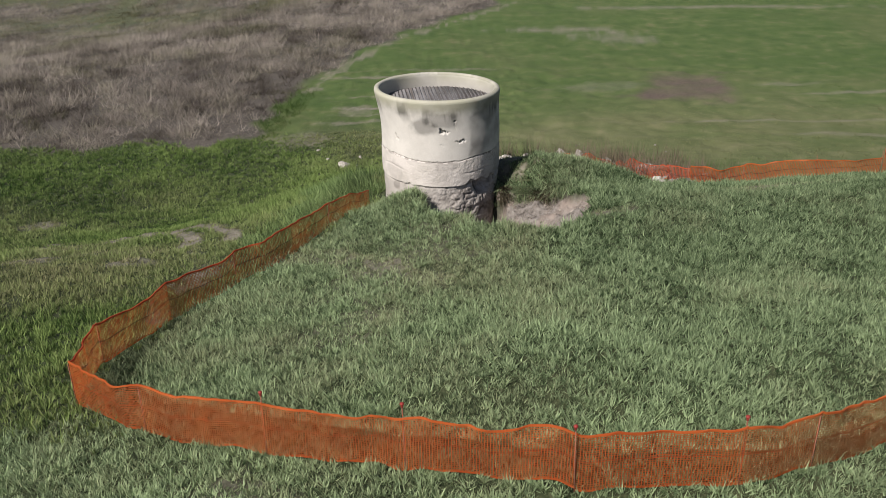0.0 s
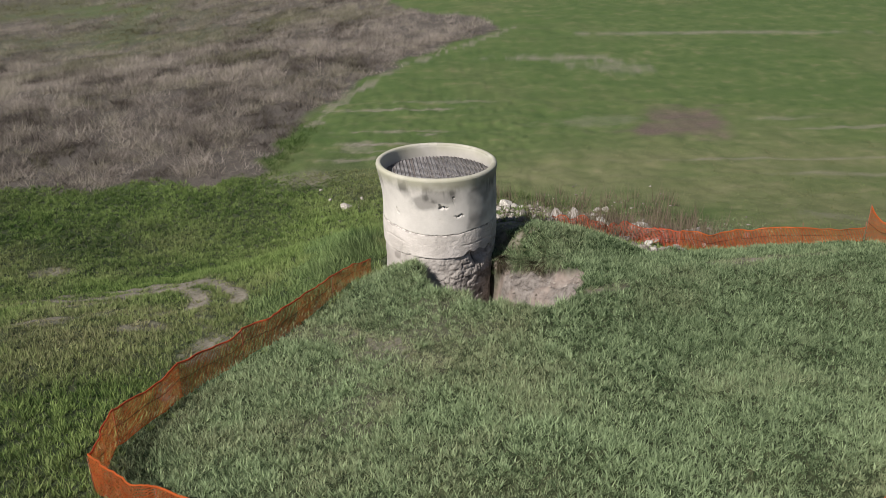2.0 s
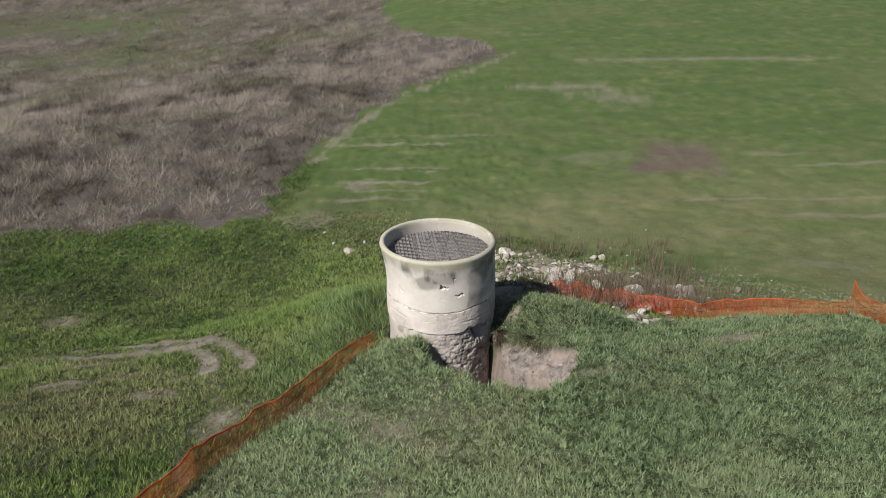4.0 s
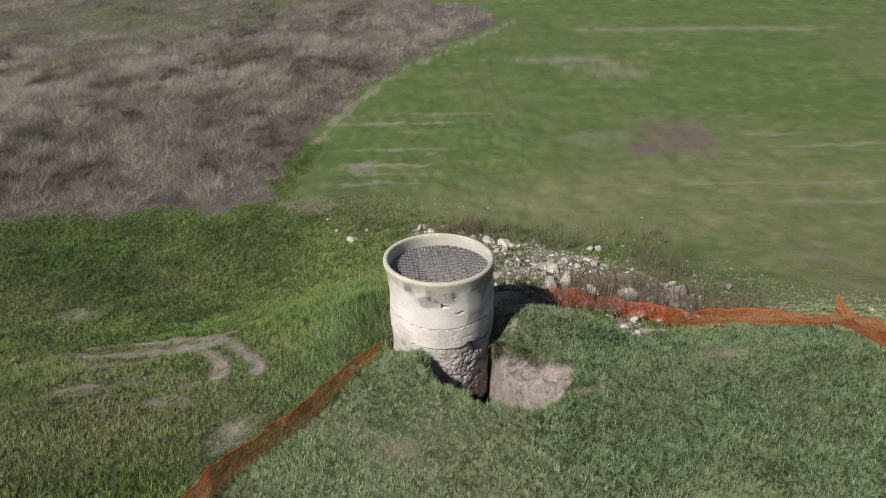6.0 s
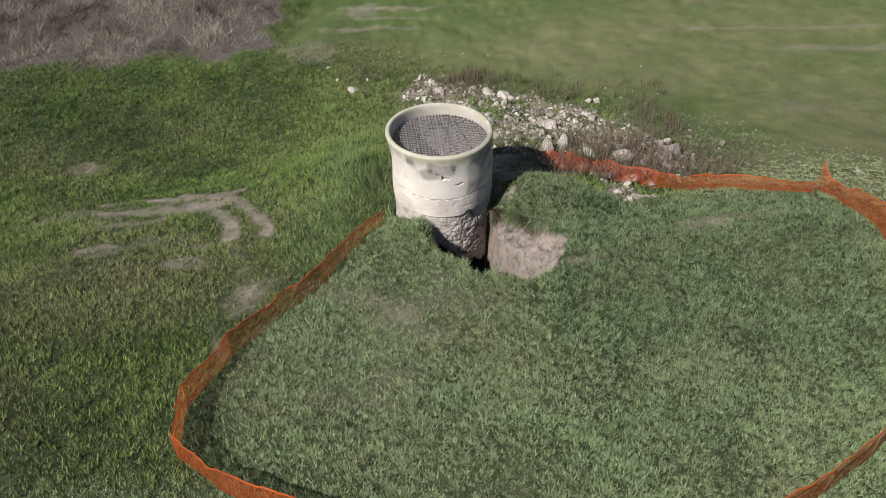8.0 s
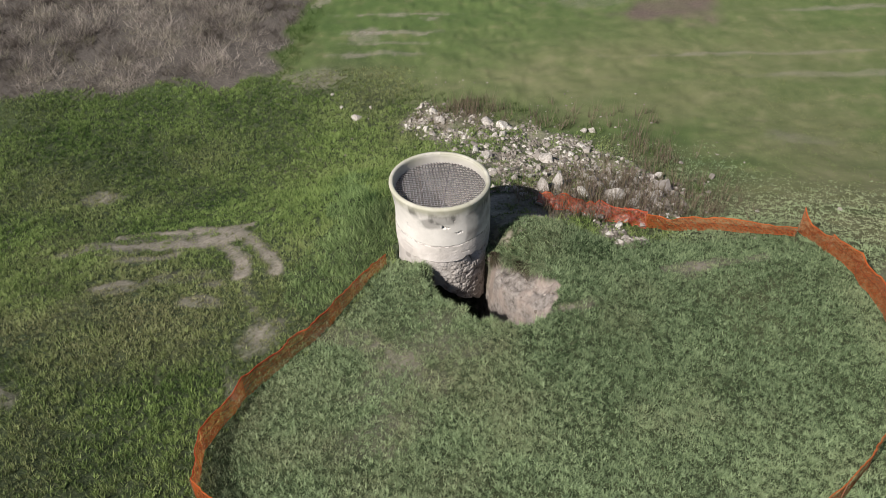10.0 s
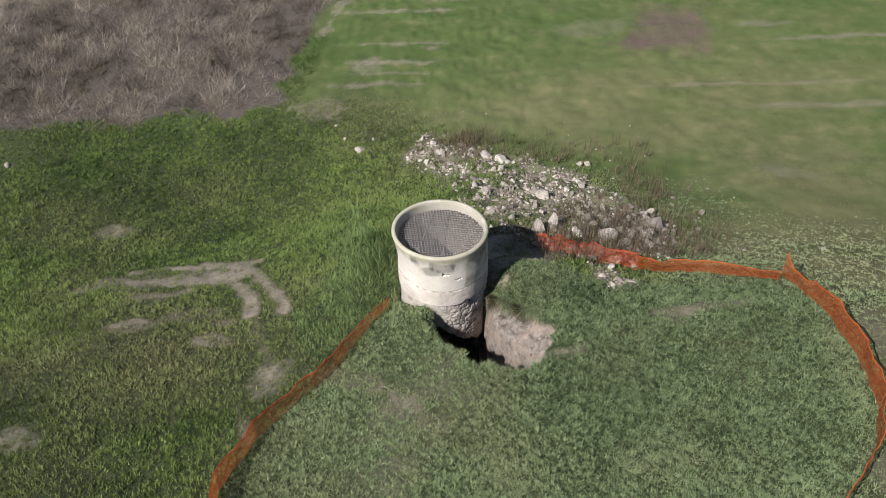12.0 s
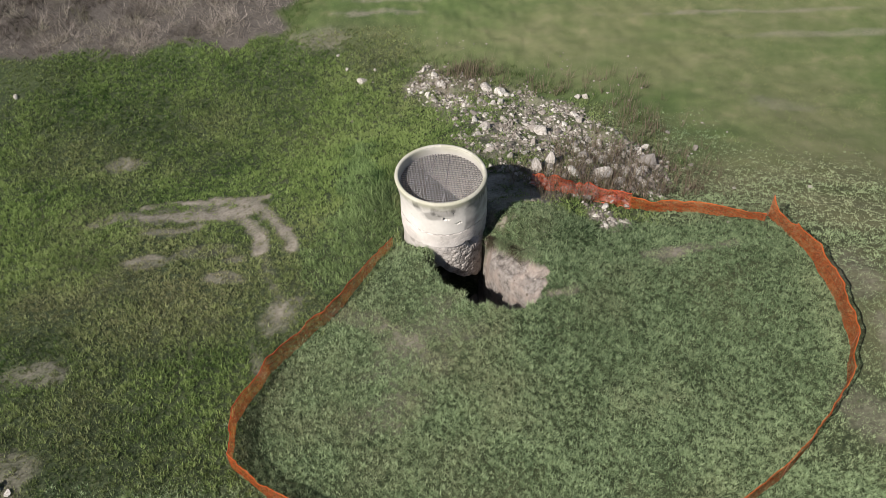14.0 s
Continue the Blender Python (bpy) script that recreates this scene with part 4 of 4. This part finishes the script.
heap_of_gravel("stray_gravel", x, y, 0.07 + 0.14 * RNG.random(len(x)) ** 2, M_GRAVEL, "scattered pale stone chips in the grass")
x, y = scatter(1.3, 3.8, 20.8, 24.2, 60, lambda x, y: pit_mask(x, y) * step(21.0, 22.6, y) * (0.3 + 0.7 * step(0, 0.4, fbm(x, y, 0.5, 145))))
heap_of_gravel("earth_clods", x, y, 0.04 + 0.13 * RNG.random(len(x)) ** 2.5, M_CLOD, "dry earth clods and stones in the side of the pit")


n = 900
t = RNG.random(n) * 4
x = np.interp(t, range(5), (1.60, 1.86, 2.22, 2.60, 3.0)) + RNG.normal(0.0, 0.03, n)
y = np.interp(t, range(5), (24.50, 24.30, 24.06, 23.78, 23.3)) + RNG.normal(-0.02, 0.03, n)
top = land(x, y) - 0.6 * step(3.5, 2.7, x) * step(23.0, 23.7, y) - 0.04
heap_of_gravel("bank_clods", x, y, 0.04 + 0.17 * RNG.random(n) ** 2, M_CLOD, "crumbling dry earth of the pit's bank under the turf", level=top - RNG.random(n) ** 1.3 * np.maximum(top - 0.3, 0.12))


# ---- the plastic barrier fences ----
def curve_through(points, gap):
    """Even steps along a smooth line through the points."""
    p = [Vector(q) for q in points]
    fine = []
    for i in range(len(p) - 1):
        a, b, c, d = p[max(i - 1, 0)], p[i], p[i + 1], p[min(i + 2, len(p) - 1)]
        for k in range(40):
            t = k / 40
            smooth = 0.5 * ((2 * b) + (c - a) * t + (2 * a - 5 * b + 4 * c - d) * t * t + (3 * b - a - 3 * c + d) * t ** 3)
            fine.append(smooth * 0.35 + (b + (c - b) * t) * 0.65)
    fine.append(p[-1])
    f = np.array([(v.x, v.y) for v in fine])
    run = np.concatenate([[0], np.cumsum(np.hypot(*np.diff(f, axis=0).T))])
    s = np.linspace(0, run[-1], max(2, round(run[-1] / gap) + 1))
    return np.stack([np.interp(s, run, f[:, 0]), np.interp(s, run, f[:, 1])], -1), s


def ribbon(low, high):
    """Quads between two lines of points."""
    k = len(low)
    co = np.concatenate([low, high])
    i = np.arange(k - 1)
    return co, np.stack([i, i + 1, i + 1 + k, i + k], -1)


def joined(pieces):
    co, fs, n = [], [], 0
    for c, f in pieces:
        co.append(c)
        fs.append(f + n)
        n += len(c)
    return np.concatenate(co), np.concatenate(fs)


def net_panel(a, b, parent, tall=(1.0, 1.0), sag=0.08, lean=(0.0, 0.0), mat=None, seed=0, lay=0.0, drape=0.0, band=None):
    """One span of net between two stakes: strands both ways, an edge band above and below, a seam half-way up."""
    mat = mat or M_NET
    band = band or (M_BAND if mat is M_NET else M_RED_NET)
    line, s = curve_through([a, b], 0.042)
    span = s[-1]
    u = s / span
    ground_z = height(line[:, 0], line[:, 1])
    d = (Vector(b) - Vector(a)).normalized()
    across = np.array([-d.y, d.x])
    top = tall[0] + (tall[1] - tall[0]) * u - sag * 4 * u * (1 - u) + 0.02 * vnoise(s, s * 0, 0.6, seed + 201)
    foot = 0.03 + 0.05 * vnoise(s, s * 0, 0.6, seed + 202)

    def at(h, k=slice(None)):
        """Points of the net at the share h of its height."""
        hh = foot[k] + (top[k] - foot[k]) * h
        belly = (0.10 * vnoise(s[k], s[k] * 0 + h * 0.5, 0.9, seed + 203) + 0.05 * vnoise(s[k], s[k] * 0 + h * 0.4, 0.35, seed + 204) + 0.025 * vnoise(s[k], s[k] * 0 + h * 0.9, 0.14, seed + 206)) * np.sin(np.pi * np.clip(u[k], 0, 1)) ** 0.5
        off = belly * (0.35 + 0.65 * h) + lay * h
        q = line[k] + across * np.reshape(off, (-1, 1)) + np.array(lean) * h
        return np.stack([q[:, 0], q[:, 1], ground_z[k] + hh + drape * np.abs(vnoise(q[:, 0], q[:, 1], 0.33, 205))], -1)

    rows = 25 if mat is M_NET else 16
    wide = 0.0064
    pieces = []
    for r in range(rows):
        h = (r + 0.5) / rows
        pieces.append(ribbon(at(h - wide), at(h + wide)))
    levels = np.linspace(0, 1, 8)
    half = np.array([d.x, d.y, 0]) * 0.0060
    grid = np.stack([at(h) for h in levels])
    m = len(line)
    co = np.concatenate([(grid - half).reshape(-1, 3), (grid + half).reshape(-1, 3)])
    i = np.arange(7 * m)
    pieces.append((co, np.stack([i, i + 8 * m, i + 9 * m, i + m], -1)))
    co, f = joined(pieces)
    net = part("net", mesh_of("net", co, f, mat), parent)
    lift = np.array([0, 0, 0.002])
    out = np.array([across[0], across[1], 0]) * 0.012
    co, f = joined([ribbon(at(0.968) + out, at(1.01) + out), ribbon(at(1.01) + out, at(1.012) - out), ribbon(at(1.012) - out, at(0.974) - out)])
    part("edge_band", mesh_of("edge_band", co, f, band), net, "bright orange folded top edge" if band is M_BAND else "dull red folded top edge")
    co, f = joined([ribbon(at(0.53) + out * 0.5, at(0.555) + out * 0.5)])
    part("seam", mesh_of("seam", co, f, M_SEAM), net, "dark seam along the net")
    co, f = joined([ribbon(at(0.0) + out * 0.4, at(0.04) + out * 0.4)])
    part("hem", mesh_of("hem", co, f, mat), net)
    return net


def stake_meshes():
    bm = bmesh.new()
    bmesh.ops.create_cone(bm, segments=8, radius1=0.009, radius2=0.009, depth=1.5, cap_ends=True)
    bmesh.ops.translate(bm, verts=bm.verts, vec=(0, 0, 0.45))
    rod = mesh_from(bm, "stake", M_ROD, True)
    bm = bmesh.new()
    bmesh.ops.create_uvsphere(bm, u_segments=10, v_segments=6, radius=0.034)
    for v in bm.verts:
        v.co.z = max(v.co.z * 0.8, -0.012)
    bmesh.ops.create_cone(bm, segments=10, radius1=0.02, radius2=0.016, depth=0.05, cap_ends=True, matrix=Matrix.Translation((0, 0, -0.03)))
    return rod, mesh_from(bm, "cap", M_CAP, True)


ROD, CAP = stake_meshes()


def stake(x, y, parent, tilt=(0, 0), tall=1.0, capped=False):
    ob = part("stake", ROD, parent)
    ob.matrix_local = pose(x, y, float(height(x, y)), tilt[0], tilt[1]) @ Matrix.Diagonal((1, 1, tall, 1))
    if capped:
        c = part("cap", CAP, ob, "faded red plastic safety cap")
        c.matrix_local = Matrix.Translation((0, 0, 1.2)) @ Matrix.Diagonal((1, 1, 1 / tall, 1))
    return ob


fence = tagged(new("barrier_fence"), "orange plastic mesh barrier fence on thin stakes round the well", "fence")
TALL = {0: 0.55, 1: 0.72, 2: 0.84, 3: 0.92, 22: 0.85}
for i, (a, b) in enumerate(zip(FENCE, FENCE[1:])):
    net_panel(a, b, fence, (TALL.get(i, 1.0), TALL.get(i + 1, 1.0)), 0.06, seed=i, band=M_RED_NET if i < 6 else None)
for i, (x, y) in enumerate(FENCE):
    if i in (0, 2, 4):
        continue
    capped = 8 <= i <= 11
    stake(x, y, fence, (random.uniform(-3, 3), random.uniform(-3, 3)), (random.uniform(0.94, 1.02) if capped else random.uniform(0.78, 0.86)) * TALL.get(i, 1.0), capped)
BACK = [(12.75, 25.45), (12.45, 24.95), (11.0, 25.7), (9.15, 26.5), (7.6, 26.9)]
rear = tagged(new("rear_barrier_fence"), "sagging orange mesh fence behind the hill's crest", "fence")
net_panel(FENCE[-1], BACK[0], rear, (0.8, 1.15), 0.3, seed=39)
for i, (a, b) in enumerate(zip(BACK[1:], BACK[2:])):
    net_panel(a, b, rear, ((0.52, 0.62, 0.72)[i], (0.62, 0.72, 0.74)[i]), 0.05, seed=40 + i, lay=0.05)
for (x, y), h in zip(BACK, (1.0, 0.6, 0.6, 0.6, 0.6)):
    stake(x, y, rear, (random.uniform(-6, 6), random.uniform(-6, 6)), h)
FALLEN = [(7.6, 26.75), (6.9, 26.9), (5.8, 27.35), (4.7, 27.65), (3.55, 27.9)]
for k in range(44):
    u = random.random()
    stone(3.7 + 3.9 * u, 28.1 - 1.2 * u + random.uniform(-0.1, 0.6), random.uniform(0.2, 0.6) * (1 - 0.35 * u), k, random.uniform(0, 6), lift=random.uniform(0.0, 0.14))
fallen = tagged(new("collapsed_barrier_net"), "collapsed red-orange mesh net lying against the rubble", "fence")
for i, (a, b) in enumerate(zip(FALLEN, FALLEN[1:])):
    net_panel(a, b, fallen, ((0.45, 0.38, 0.34, 0.3)[i], (0.38, 0.34, 0.3, 0.24)[i]), 0.06, mat=M_RED_NET, seed=60 + i, lay=-0.55, drape=0.24)


# dry roots and grass that hang over the pit's brow
n = 4500
back_edge = np.array([(1.62, 24.5), (1.82, 24.42), (2.22, 24.18), (2.62, 23.88), (2.97, 23.42), (3.4, 22.85)])


def brow_height(x, y):
    return land(x, y) - 0.6 * step(3.5, 2.7, x) * step(23.0, 23.7, y)


def along_brow(t, spread):
    k = len(t)
    return np.interp(t * 5, range(6), back_edge[:, 0]) + RNG.normal(0, spread, k), np.interp(t * 5, range(6), back_edge[:, 1]) + RNG.normal(0.02, spread, k)


t = RNG.random(n)
x, y = along_brow(t, 0.11)
hang = np.clip(0.45 + 0.9 * vnoise(t * 5, t * 0, 0.4, 151), 0.1, 1.2)
blades("hanging_grass", x, y, RNG.uniform(0.25, 0.75, n) * hang, 0.012 + 0.014 * RNG.random(n), (2.3, np.arctan2(21.2 - y, 2.3 - x) + RNG.normal(0, 0.6, n)), RNG.uniform(0, 0.8, n), np.clip(RNG.normal(0.15, 0.2, n), 0, 0.7), M_PLATEAU, base=brow_height(x, y) + 0.03, label="long green and dry grass hanging over the pit's brow")
t = np.concatenate([RNG.normal(c, w, 420) for c, w in ((0.08, 0.03), (0.60, 0.02), (0.70, 0.02), (0.79, 0.015))])
n = len(t)
x, y = along_brow(np.clip(t, 0, 1), 0.05)
blades("hanging_roots", x, y, RNG.uniform(0.3, 0.8, n), 0.014 + 0.016 * RNG.random(n), (2.2, np.arctan2(21.2 - y, 2.3 - x) + RNG.normal(0, 0.4, n)), RNG.uniform(0, 0.35, n), np.clip(RNG.normal(0.2, 0.2, n), 0, 0.7), M_ROOT, base=brow_height(x, y) + 0.02, label="dark root bundles hanging out of the pit's bank", category="roots")
n = 700
t = RNG.random(n)
x, y = np.interp(t * 3, range(4), (-0.42, -0.38, -0.30, 0.15)) + RNG.normal(0, 0.04, n), np.interp(t * 3, range(4), (23.6, 23.2, 22.75, 21.85)) + RNG.normal(0, 0.04, n)
blades("lip_roots", x, y, RNG.uniform(0.12, 0.4, n), 0.012 + 0.012 * RNG.random(n), (2.3, RNG.normal(0.2, 0.6, n)), RNG.uniform(0, 0.3, n), np.clip(RNG.normal(0.2, 0.2, n), 0, 0.7), M_ROOT, label="brown roots and dry blades at the pit's lip", category="roots")
